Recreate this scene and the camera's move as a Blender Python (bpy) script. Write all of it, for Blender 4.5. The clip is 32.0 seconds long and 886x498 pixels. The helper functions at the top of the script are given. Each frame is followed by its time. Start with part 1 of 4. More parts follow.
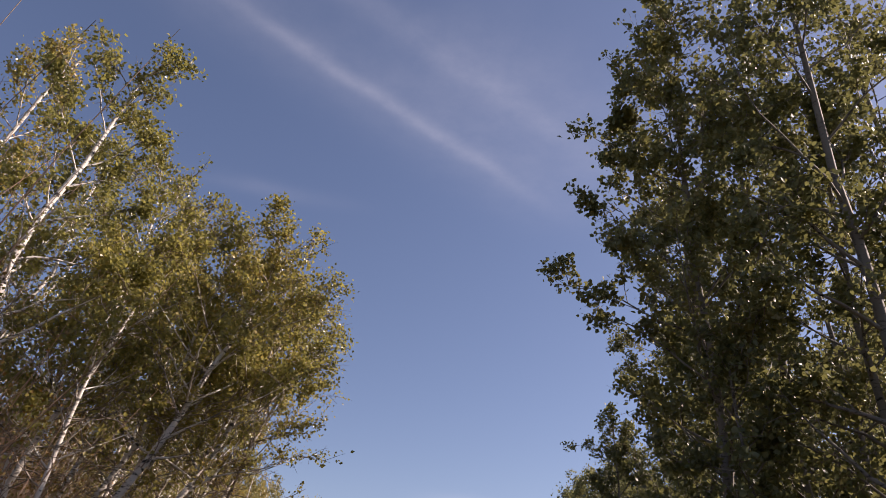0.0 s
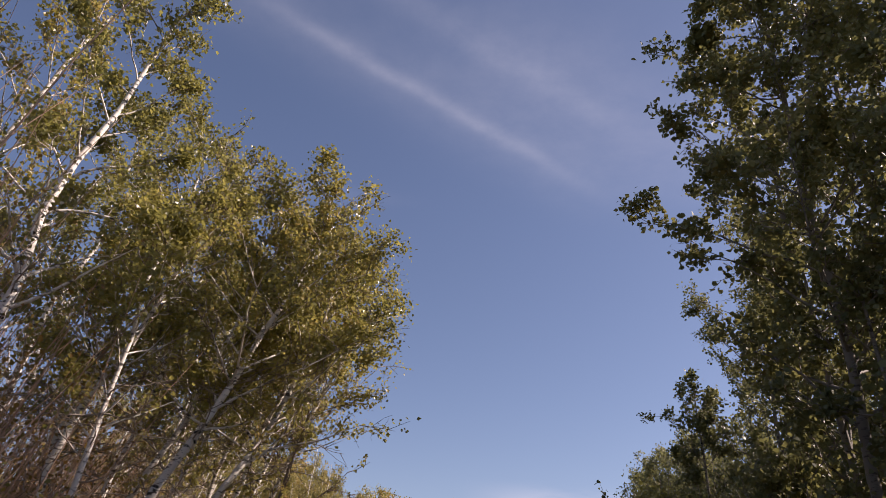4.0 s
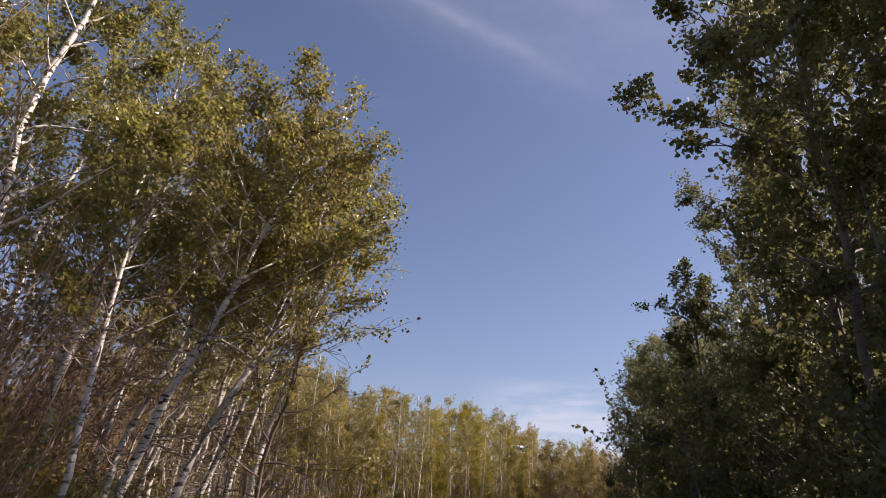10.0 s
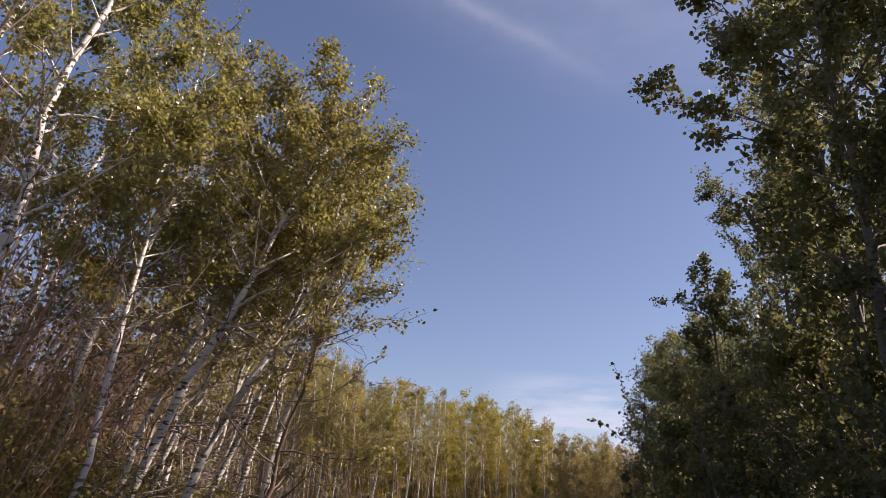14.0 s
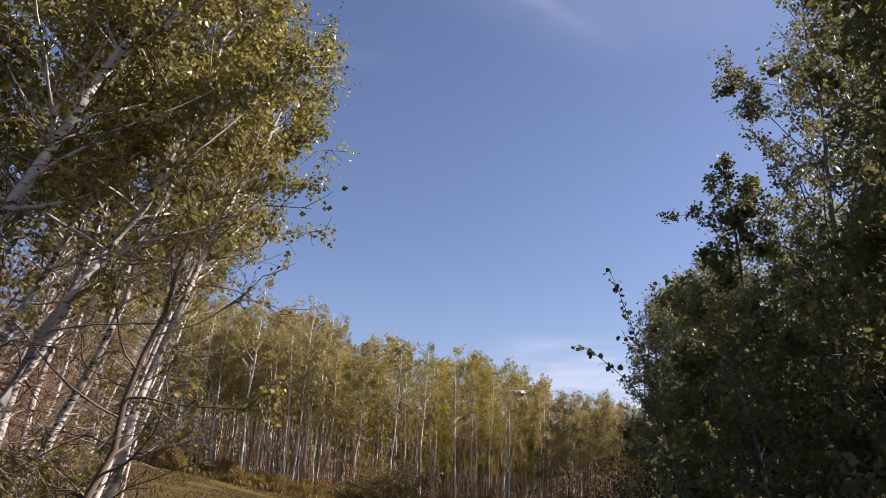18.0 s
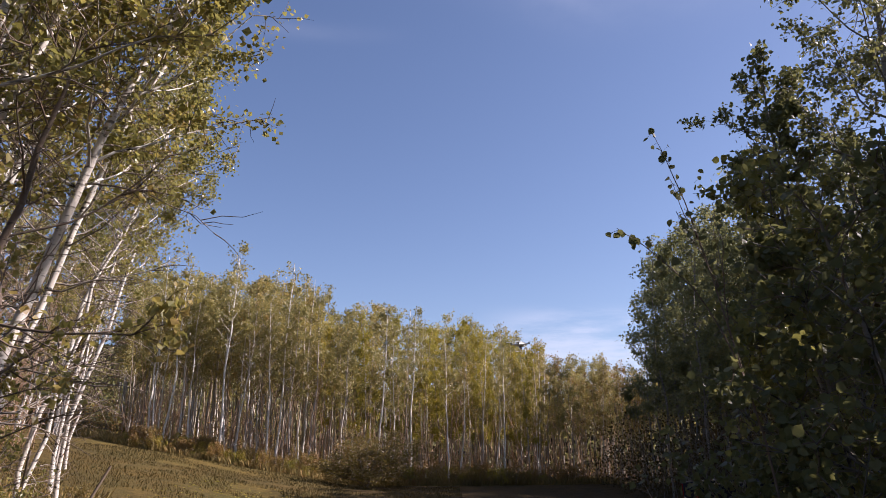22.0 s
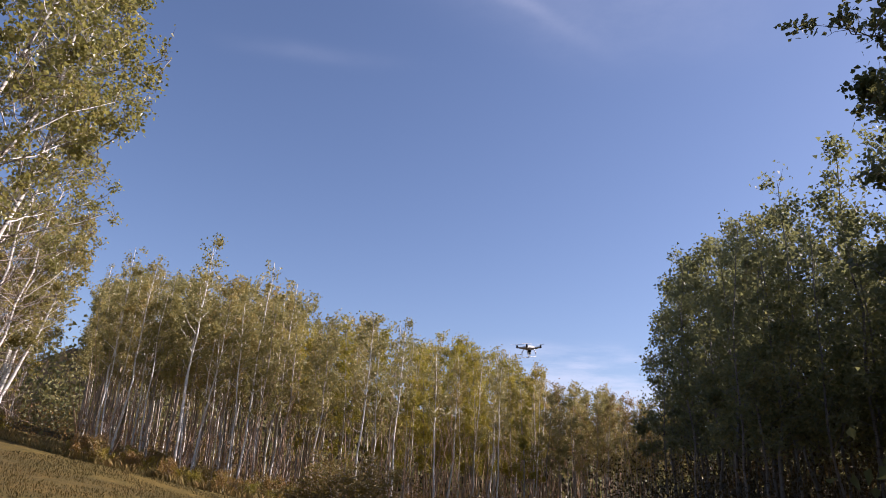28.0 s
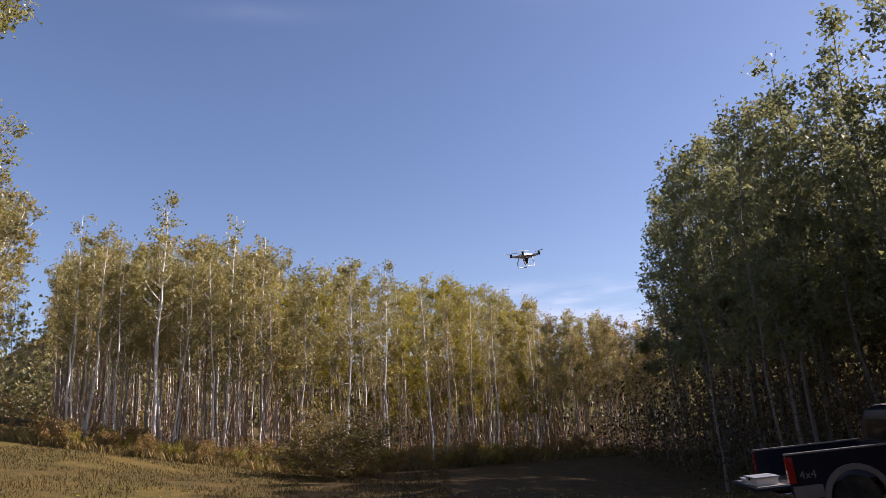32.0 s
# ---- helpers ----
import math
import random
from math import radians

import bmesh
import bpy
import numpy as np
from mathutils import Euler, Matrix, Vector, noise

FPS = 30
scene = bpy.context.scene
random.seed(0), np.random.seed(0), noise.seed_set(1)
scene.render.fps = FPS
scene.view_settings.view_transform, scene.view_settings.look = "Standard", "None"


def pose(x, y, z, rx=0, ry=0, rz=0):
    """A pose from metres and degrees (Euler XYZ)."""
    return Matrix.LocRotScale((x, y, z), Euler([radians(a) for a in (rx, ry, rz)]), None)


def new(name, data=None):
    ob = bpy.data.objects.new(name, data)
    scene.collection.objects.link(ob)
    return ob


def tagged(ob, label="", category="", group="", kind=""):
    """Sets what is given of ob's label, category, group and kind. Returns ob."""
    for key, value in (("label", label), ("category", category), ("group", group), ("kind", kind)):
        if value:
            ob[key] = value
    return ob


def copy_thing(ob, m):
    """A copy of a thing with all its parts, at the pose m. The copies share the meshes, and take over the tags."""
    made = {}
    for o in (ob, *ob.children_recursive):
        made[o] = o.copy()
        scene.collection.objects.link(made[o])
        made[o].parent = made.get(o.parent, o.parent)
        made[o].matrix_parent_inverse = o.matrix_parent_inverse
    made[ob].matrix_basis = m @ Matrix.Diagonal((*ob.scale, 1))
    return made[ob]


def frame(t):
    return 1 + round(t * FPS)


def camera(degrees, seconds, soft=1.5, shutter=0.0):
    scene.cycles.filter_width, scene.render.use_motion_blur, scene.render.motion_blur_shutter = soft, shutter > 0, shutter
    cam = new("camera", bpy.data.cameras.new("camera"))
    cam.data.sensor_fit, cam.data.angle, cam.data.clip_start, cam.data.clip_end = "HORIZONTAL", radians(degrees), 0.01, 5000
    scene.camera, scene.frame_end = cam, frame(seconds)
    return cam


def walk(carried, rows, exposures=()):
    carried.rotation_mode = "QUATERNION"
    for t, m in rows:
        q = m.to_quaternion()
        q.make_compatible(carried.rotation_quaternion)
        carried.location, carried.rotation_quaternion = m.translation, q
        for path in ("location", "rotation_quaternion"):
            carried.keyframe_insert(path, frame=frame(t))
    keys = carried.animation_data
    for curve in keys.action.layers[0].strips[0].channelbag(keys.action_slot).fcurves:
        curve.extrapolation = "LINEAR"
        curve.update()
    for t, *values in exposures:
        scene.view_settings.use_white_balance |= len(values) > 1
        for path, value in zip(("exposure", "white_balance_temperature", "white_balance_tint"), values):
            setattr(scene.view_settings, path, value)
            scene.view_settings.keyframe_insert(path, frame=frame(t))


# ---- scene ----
# Path: seconds, place, yaw, pitch, roll
PATH = [
    (0.0, 0.157, -1.375, 1.684, -6.17, 30.78, -5.04),
    (0.5, 0.153, -1.167, 1.620, -7.37, 31.05, -5.20),
    (1.0, 0.102, -0.929, 1.635, -6.77, 30.67, -4.41),
    (1.5, 0.130, -0.658, 1.629, -3.60, 29.55, -3.94),
    (2.0, 0.125, -0.508, 1.639, -1.66, 28.62, -3.75),
    (2.5, 0.083, -0.224, 1.587, -2.60, 26.58, -4.17),
    (3.0, 0.062, -0.149, 1.616, -0.66, 28.87, -4.32),
    (3.5, 0.027, -0.119, 1.618, -1.41, 29.77, -5.04),
    (5.5, 0.013, -0.077, 1.558, -1.26, 27.03, -3.43),
    (6.0, 0.011, -0.012, 1.572, -0.38, 24.43, -5.08),
    (6.5, 0.012, -0.018, 1.577, -0.63, 22.63, -4.29),
    (7.0, 0.005, -0.040, 1.583, -1.70, 24.89, -3.52),
    (7.5, 0.033, -0.043, 1.568, -1.11, 24.55, -3.33),
    (8.0, 0.000, -0.023, 1.589, -1.32, 23.27, -2.71),
    (8.5, -0.001, 0.000, 1.603, -1.20, 22.77, -1.78),
    (9.0, -0.000, 0.000, 1.605, -0.93, 21.89, -1.97),
    (9.5, -0.006, 0.002, 1.610, -0.72, 21.80, -1.94),
    (10.0, -0.005, -0.000, 1.611, -0.77, 21.69, -1.98),
    (10.5, -0.007, 0.006, 1.613, -1.20, 21.59, -1.90),
    (11.0, 0.007, -0.007, 1.598, -1.34, 22.16, -2.20),
    (11.5, 0.011, 0.013, 1.600, -1.07, 21.92, -2.26),
    (12.0, -0.005, 0.004, 1.607, -0.54, 22.54, -2.45),
    (12.5, 0.000, -0.001, 1.605, 0.43, 23.13, -2.43),
    (13.0, -0.003, 0.008, 1.605, 0.71, 19.12, -2.27),
    (13.5, 0.011, 0.016, 1.604, 0.61, 20.39, -2.74),
    (14.0, 0.004, 0.005, 1.588, 0.35, 21.09, -3.07),
    (14.5, 0.008, 0.033, 1.587, -0.36, 19.25, -2.03),
    (15.0, 0.040, 0.108, 1.574, -2.38, 13.85, -1.50),
    (15.5, 0.092, 0.419, 1.498, -2.76, 18.01, -2.45),
    (17.5, 0.812, 3.249, 1.748, -0.06, 19.51, -2.36),
    (18.0, 0.852, 3.505, 1.734, 0.76, 18.14, -2.37),
    (18.5, 0.818, 3.806, 1.702, 0.19, 20.47, -0.24),
    (19.0, 0.860, 4.063, 1.625, 1.59, 18.06, -1.55),
    (19.5, 0.867, 4.335, 1.570, 1.04, 17.73, -3.08),
    (20.0, 0.822, 4.655, 1.600, 0.35, 18.13, -1.10),
    (20.5, 0.833, 4.966, 1.547, -0.31, 15.51, -0.19),
    (21.0, 0.791, 5.238, 1.544, -0.25, 16.93, -0.65),
    (21.5, 0.755, 5.453, 1.526, -1.99, 14.18, 0.74),
    (22.0, 0.878, 5.901, 1.538, 0.22, 16.17, -0.42),
    (22.5, 0.895, 6.403, 1.550, -1.03, 16.16, -1.30),
    (23.0, 0.951, 6.665, 1.547, -0.90, 16.75, -0.01),
    (23.5, 1.024, 6.935, 1.537, -0.99, 16.22, -0.93),
    (24.0, 1.043, 7.315, 1.558, -1.27, 18.73, -1.61),
    (24.5, 1.262, 7.676, 1.578, 0.79, 16.85, -1.56),
    (26.5, 1.334, 8.746, 1.676, 1.73, 17.66, -2.06),
    (27.0, 1.030, 9.134, 1.645, -1.17, 19.32, -0.68),
    (27.5, 1.129, 9.453, 1.603, 0.62, 18.36, -1.17),
    (28.0, 1.058, 9.664, 1.581, -0.63, 18.49, -3.33),
    (28.5, 0.948, 9.927, 1.541, -2.19, 19.08, -1.58),
    (29.0, 1.130, 10.230, 1.495, -1.18, 18.88, -2.06),
    (29.5, 1.054, 10.387, 1.533, -2.58, 17.38, -2.71),
    (30.0, 0.897, 10.855, 1.594, -14.41, 14.57, -0.59),
    (30.2, 0.815, 10.950, 1.625, -14.85, 12.05, -0.30),
    (30.3, 0.768, 10.988, 1.644, -12.04, 12.52, 0.14),
    (30.5, 0.865, 10.987, 1.609, -5.70, 14.78, -0.28),
    (31.0, 1.040, 11.325, 1.558, -3.60, 15.68, -2.18),
    (31.5, 1.106, 11.579, 1.566, -0.87, 13.61, 0.20),
    (32.0, 1.123, 11.852, 1.522, -0.67, 14.34, 2.93),
]
cam = camera(65.2, 32.0, soft=0.65)
walk(cam, [(r[0], pose(r[1], r[2], r[3], 90 + r[5], r[6], r[4])) for r in PATH],
     exposures=[(0.0, 0.64, 6900, 28), (7.0, 0.63, 6850, 28), (10.0, 0.65, 6750, 27), (14.0, 0.70, 6700, 27), (19.0, 0.76, 6250, 26), (23.0, 0.82, 6200, 26), (27.0, 0.76, 6150, 26), (32.0, 0.82, 6200, 26)])

# ---- sky and sun ----
SUN_AZ, SUN_EL = 83.0, 36.0
sun_dir = Vector((math.sin(radians(SUN_AZ)) * math.cos(radians(SUN_EL)),
                  math.cos(radians(SUN_AZ)) * math.cos(radians(SUN_EL)), math.sin(radians(SUN_EL))))
sun = new("sun", bpy.data.lights.new("sun", "SUN"))
sun.data.energy, sun.data.angle, sun.data.color = 4.8, radians(0.53), (1.0, 0.93, 0.82)
sun.rotation_euler = sun_dir.to_track_quat("Z", "Y").to_euler()
sun.location = (20, 0, 40)


class Nodes:
    """A short way to write node trees."""

    def __init__(self, tree):
        self.tree = tree
        tree.nodes.clear()

    def add(self, kind, **kw):
        n = self.tree.nodes.new(kind)
        for k, v in kw.items():
            if k == "sock":
                for name, val in v.items():
                    if hasattr(val, "is_output"):
                        self.tree.links.new(val, n.inputs[name])
                    else:
                        n.inputs[name].default_value = val
            else:
                setattr(n, k, v)
        return n

    def math(self, op, a, b=0.0, c=0.0):
        return self.add("ShaderNodeMath", operation=op, sock={0: a, 1: b, 2: c}).outputs[0]

    def ramp(self, fac, stops):
        n = self.add("ShaderNodeValToRGB", sock={0: fac})
        els = n.color_ramp.elements
        while len(els) < len(stops):
            els.new(0.5)
        for e, (p, c) in zip(els, stops):
            e.position, e.color = p, (*c, 1.0)
        return n.outputs[0]

    def noise(self, vec, scale, detail=4.0, rough=0.55):
        return self.add("ShaderNodeTexNoise", sock={"Vector": vec, "Scale": scale, "Detail": detail, "Roughness": rough}).outputs[0]

    def mix(self, fac, a, b, blend="MIX"):
        n = self.add("ShaderNodeMix", data_type="RGBA", blend_type=blend, sock={0: fac})
        for i, v in ((6, a), (7, b)):
            if hasattr(v, "is_output"):
                self.tree.links.new(v, n.inputs[i])
            else:
                n.inputs[i].default_value = (*v, 1.0) if len(v) == 3 else v
        return n.outputs[2]


def make_world():
    w = bpy.data.worlds.new("sky")
    scene.world = w
    w.use_nodes = True
    N = Nodes(w.node_tree)
    sky = N.add("ShaderNodeTexSky", sky_type="NISHITA", sun_disc=False, sun_elevation=radians(SUN_EL),
                sun_rotation=radians(SUN_AZ), altitude=500.0, air_density=1.0, dust_density=1.2, ozone_density=2.0)
    co = N.add("ShaderNodeTexCoord").outputs["Generated"]
    xyz = N.add("ShaderNodeSeparateXYZ", sock={0: co})
    z = N.math("MAXIMUM", xyz.outputs[2], 0.03)
    u, v = N.math("DIVIDE", xyz.outputs[0], z), N.math("DIVIDE", xyz.outputs[1], z)
    flat = N.add("ShaderNodeCombineXYZ", sock={0: u, 1: v, 2: 0.0}).outputs[0]
    wob = N.noise(flat, 2.2, 3.0)
    fine = N.noise(flat, 9.0, 5.0, 0.65)

    def streak(px, py, ang, wide, t0, t1, strength):
        """A contrail: a line over the sky's plane, at unit height, soft at its sides and ends."""
        c, s = math.cos(radians(ang)), math.sin(radians(ang))
        du, dv = N.math("SUBTRACT", u, px), N.math("SUBTRACT", v, py)
        along = N.math("ADD", N.math("MULTIPLY", du, c), N.math("MULTIPLY", dv, s))
        across = N.math("SUBTRACT", N.math("MULTIPLY", dv, c), N.math("MULTIPLY", du, s))
        across = N.math("ADD", across, N.math("MULTIPLY", N.math("SUBTRACT", wob, 0.5), 0.07))
        w_ = N.math("DIVIDE", across, wide)
        core = N.math("POWER", 2.718, N.math("MULTIPLY", N.math("MULTIPLY", w_, w_), -1.0))
        e0 = N.add("ShaderNodeMapRange", interpolation_type="SMOOTHSTEP", sock={0: along, 1: t0 - 0.18, 2: t0 + 0.18}).outputs[0]
        e1 = N.add("ShaderNodeMapRange", interpolation_type="SMOOTHSTEP", sock={0: along, 1: t1 + 0.22, 2: t1 - 0.22}).outputs[0]
        m = N.math("MULTIPLY", N.math("MULTIPLY", core, e0), e1)
        m = N.math("MULTIPLY", m, N.math("ADD", N.math("MULTIPLY", fine, 1.2), 0.25))
        return N.math("MULTIPLY", m, strength)

    a = streak(-0.023, 1.158, 36.0, 0.024, -0.42, 0.30, 0.115)
    b = streak(-0.05, 1.13, 36.0, 0.110, -0.55, 0.50, 0.075)
    c = streak(0.03, 0.965, 33.0, 0.040, -0.5, 0.3, 0.08)
    d = streak(0.25, 1.08, 35.0, 0.16, -0.3, 0.45, 0.10)
    e = streak(-0.38, 1.5, 6.0, 0.04, -0.12, 0.12, 0.065)
    low = N.noise(N.add("ShaderNodeVectorMath", operation="MULTIPLY", sock={0: co, 1: (3.0, 3.0, 16.0)}).outputs[0], 1.6, 5.0, 0.6)
    az = N.math("DIVIDE", xyz.outputs[0], N.math("MAXIMUM", xyz.outputs[1], 0.05))
    band = N.math("MULTIPLY",
                  N.add("ShaderNodeMapRange", interpolation_type="SMOOTHSTEP", sock={0: xyz.outputs[2], 1: 0.205, 2: 0.165}).outputs[0],
                  N.add("ShaderNodeMapRange", interpolation_type="SMOOTHSTEP", sock={0: az, 1: 0.02, 2: 0.16}).outputs[0])
    cl = N.math("MULTIPLY", N.add("ShaderNodeMapRange", interpolation_type="SMOOTHSTEP", sock={0: low, 1: 0.38, 2: 0.62}).outputs[0], band)
    tot = N.math("ADD", N.math("ADD", N.math("ADD", a, b), N.math("ADD", c, d)), N.math("ADD", e, N.math("MULTIPLY", cl, 0.42)))
    tot = N.math("MINIMUM", tot, 0.9)
    col = N.mix(tot, sky.outputs[0], (6.6, 6.9, 7.6))
    bg = N.add("ShaderNodeBackground", sock={0: col, 1: 0.080})
    out = N.add("ShaderNodeOutputWorld", sock={0: bg.outputs[0]})


make_world()


# ---- materials ----
def material(name):
    m = bpy.data.materials.new(name)
    m.use_nodes = True
    return m, Nodes(m.node_tree)


def finish(N, color, rough=0.8, metal=0.0, bump=None, strength=0.3, dist=0.01, spec=0.5, extra=None):
    sock = {"Base Color": color, "Roughness": rough, "Metallic": metal, "Specular IOR Level": spec}
    if bump is not None:
        sock["Normal"] = N.add("ShaderNodeBump", sock={"Height": bump, "Strength": strength, "Distance": dist}).outputs[0]
    if extra:
        sock.update(extra)
    p = N.add("ShaderNodeBsdfPrincipled", sock=sock)
    N.add("ShaderNodeOutputMaterial", sock={0: p.outputs[0]})


def leaf_material(name, stops, shine=0.35, rough=0.45, glow=(0.34, 0.29, 0.06), vary=0.36, spec=0.5):
    """Leaves: each its own colour, some light through the blade."""
    m, N = material(name)
    isl = N.add("ShaderNodeNewGeometry").outputs["Random Per Island"]
    obj = N.add("ShaderNodeObjectInfo").outputs["Random"]
    pos = N.add("ShaderNodeTexCoord").outputs["Object"]
    patch = N.noise(pos, 0.9, 2.0)
    f = N.math("ADD", N.math("MULTIPLY", isl, 0.52), N.math("MULTIPLY", patch, 0.48))
    f = N.math("ADD", f, N.math("MULTIPLY", N.math("SUBTRACT", obj, 0.5), vary))
    col = N.ramp(f, stops)
    vein = N.noise(pos, 60.0, 2.0)
    col = N.mix(N.math("MULTIPLY", vein, 0.25), col, (0.07, 0.06, 0.025))
    p = N.add("ShaderNodeBsdfPrincipled", sock={"Base Color": col, "Roughness": rough, "Specular IOR Level": spec})
    t = N.add("ShaderNodeBsdfTranslucent", sock={"Color": N.mix(0.5, col, glow)})
    mx = N.add("ShaderNodeMixShader", sock={0: shine, 1: p.outputs[0], 2: t.outputs[0]})
    N.add("ShaderNodeOutputMaterial", sock={0: mx.outputs[0]})
    return m


def bark_material(name, light, mid, dark, dark_amount=0.5, grey=(0.0, 1.8)):
    """Pale aspen bark with dark scars and horizontal marks; grey tells how many trees are dull."""
    m, N = material(name)
    co = N.add("ShaderNodeTexCoord").outputs["Object"]
    st = N.add("ShaderNodeVectorMath", operation="MULTIPLY", sock={0: co, 1: (5.0, 5.0, 16.0)}).outputs[0]
    a = N.noise(st, 1.3, 5.0, 0.65)
    b = N.noise(co, 2.2, 3.0)
    obj = N.add("ShaderNodeObjectInfo").outputs["Random"]
    col = N.mix(b, light, mid)
    lo = 0.66 - 0.16 * dark_amount
    scar = N.add("ShaderNodeMapRange", sock={0: a, 1: lo, 2: lo + 0.07}).outputs[0]
    col = N.mix(scar, col, dark)
    col = N.mix(N.add("ShaderNodeMapRange", sock={0: obj, 1: grey[0], 2: grey[1]}).outputs[0], col, mid)
    finish(N, col, 0.75, bump=a, strength=0.5, dist=0.01, spec=0.3)
    return m


LEAF = leaf_material("aspen_leaf", [(0.0, (0.105, 0.115, 0.045)), (0.3, (0.195, 0.195, 0.068)), (0.52, (0.30, 0.275, 0.09)),
                                    (0.72, (0.41, 0.335, 0.105)), (0.9, (0.50, 0.34, 0.105)), (1.0, (0.42, 0.22, 0.085))], 0.52, 0.32, glow=(0.46, 0.41, 0.09))
LEAF_FAR = leaf_material("far_aspen_leaf", [(0.0, (0.13, 0.125, 0.042)), (0.3, (0.265, 0.24, 0.09)), (0.52, (0.375, 0.32, 0.11)),
                                            (0.72, (0.48, 0.375, 0.125)), (0.9, (0.52, 0.345, 0.12)), (1.0, (0.42, 0.22, 0.095))], 0.45, glow=(0.42, 0.36, 0.11), vary=0.5)
LEAF_GOLD = leaf_material("golden_aspen_leaf", [(0.0, (0.14, 0.14, 0.03)), (0.35, (0.30, 0.27, 0.045)), (0.65, (0.44, 0.35, 0.05)), (1.0, (0.52, 0.33, 0.05))], 0.45, glow=(0.45, 0.38, 0.04))
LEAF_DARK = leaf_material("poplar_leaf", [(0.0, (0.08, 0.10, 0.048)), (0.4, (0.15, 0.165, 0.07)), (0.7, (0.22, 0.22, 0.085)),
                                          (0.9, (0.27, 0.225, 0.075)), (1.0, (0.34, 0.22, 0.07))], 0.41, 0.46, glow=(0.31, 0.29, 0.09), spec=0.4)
LEAF_WOOD = leaf_material("pale_poplar_leaf", [(0.0, (0.09, 0.105, 0.055)), (0.4, (0.165, 0.175, 0.085)), (0.7, (0.24, 0.23, 0.10)), (0.9, (0.30, 0.24, 0.09)), (1.0, (0.34, 0.22, 0.08))], 0.50, 0.50, glow=(0.34, 0.33, 0.11), spec=0.4)
# shrub-leaf browns, darkened to hold the shade of the woods on the right
LEAF_BROWN = leaf_material("shaded_brown_leaf", [(0.0, (0.045, 0.042, 0.018)), (0.35, (0.085, 0.068, 0.028)), (0.6, (0.13, 0.09, 0.035)), (0.85, (0.17, 0.10, 0.04)), (1.0, (0.19, 0.085, 0.035))], 0.30, 0.6, glow=(0.13, 0.075, 0.026), spec=0.2)
LEAF_BUSH = leaf_material("bush_leaf", [(0.0, (0.07, 0.07, 0.026)), (0.4, (0.15, 0.125, 0.042)), (0.6, (0.25, 0.18, 0.055)), (0.8, (0.35, 0.21, 0.055)), (1.0, (0.40, 0.19, 0.055))], 0.4, glow=(0.30, 0.23, 0.05))
LEAF_SHRUB = leaf_material("shrub_leaf", [(0.0, (0.09, 0.09, 0.03)), (0.35, (0.21, 0.165, 0.05)), (0.6, (0.33, 0.20, 0.06)),
                                          (0.8, (0.36, 0.19, 0.055)), (1.0, (0.33, 0.13, 0.045))], 0.40, glow=(0.38, 0.26, 0.06))
BARK = bark_material("aspen_bark", (0.86, 0.82, 0.75), (0.56, 0.50, 0.42), (0.05, 0.045, 0.038), 0.85, (0.3, 2.0))
# far bark browned for shade inside the wood, edge bark paled for sunlit trunks
BARK_FAR = bark_material("far_aspen_bark", (0.84, 0.79, 0.70), (0.26, 0.21, 0.155), (0.05, 0.04, 0.03), 0.7, (0.2, 0.9))
BARK_EDGE = bark_material("edge_aspen_bark", (0.88, 0.84, 0.76), (0.62, 0.56, 0.47), (0.05, 0.04, 0.03), 0.6, (0.5, 2.2))
BARK_GREY = bark_material("poplar_bark", (0.26, 0.235, 0.195), (0.15, 0.13, 0.105), (0.03, 0.025, 0.02), 0.7)
BRANCH = bark_material("branch_bark", (0.46, 0.40, 0.33), (0.26, 0.21, 0.165), (0.05, 0.04, 0.03), 0.5)
TWIG = bark_material("twig_bark", (0.27, 0.20, 0.15), (0.16, 0.12, 0.085), (0.03, 0.025, 0.02), 0.5)


def ground_material():
    m, N = material("meadow_ground")
    co = N.add("ShaderNodeTexCoord").outputs["Object"]
    big = N.noise(co, 0.12, 4.0)
    mid = N.noise(co, 0.55, 6.0, 0.65)
    tuft = N.noise(co, 3.2, 5.0, 0.7)
    fine = N.noise(co, 22.0, 4.0, 0.7)
    f = N.math("ADD", N.math("MULTIPLY", tuft, 0.6), N.math("MULTIPLY", fine, 0.4))
    grass = N.ramp(f, [(0.30, (0.040, 0.036, 0.011)), (0.5, (0.090, 0.072, 0.020)), (0.70, (0.16, 0.118, 0.034))])
    straw = N.ramp(f, [(0.30, (0.052, 0.040, 0.012)), (0.5, (0.128, 0.088, 0.023)), (0.70, (0.225, 0.15, 0.043))])
    litter_shade = N.ramp(f, [(0.30, (0.022, 0.014, 0.007)), (0.5, (0.060, 0.037, 0.016)), (0.70, (0.115, 0.070, 0.028))])
    f1 = N.add("ShaderNodeMapRange", sock={0: mid, 1: 0.40, 2: 0.58}).outputs[0]
    f2 = N.add("ShaderNodeMapRange", sock={0: big, 1: 0.42, 2: 0.58}).outputs[0]
    col = N.mix(f1, grass, straw)
    # litter brown where the lane widens, away from the green bank, painting in shade
    east = N.add("ShaderNodeSeparateXYZ", sock={0: co}).outputs[0]
    lane_shade = N.add("ShaderNodeMapRange", interpolation_type="SMOOTHSTEP", sock={0: N.math("ADD", east, N.math("MULTIPLY", mid, 5.0)), 1: -3.0, 2: 2.0}).outputs[0]
    col = N.mix(N.math("MAXIMUM", N.math("MULTIPLY", f2, 0.45), N.math("MULTIPLY", lane_shade, 0.85)), col, litter_shade)
    h = N.math("ADD", fine, N.math("MULTIPLY", tuft, 3.0))
    finish(N, col, 0.95, bump=h, strength=0.7, dist=0.04, spec=0.15)
    return m


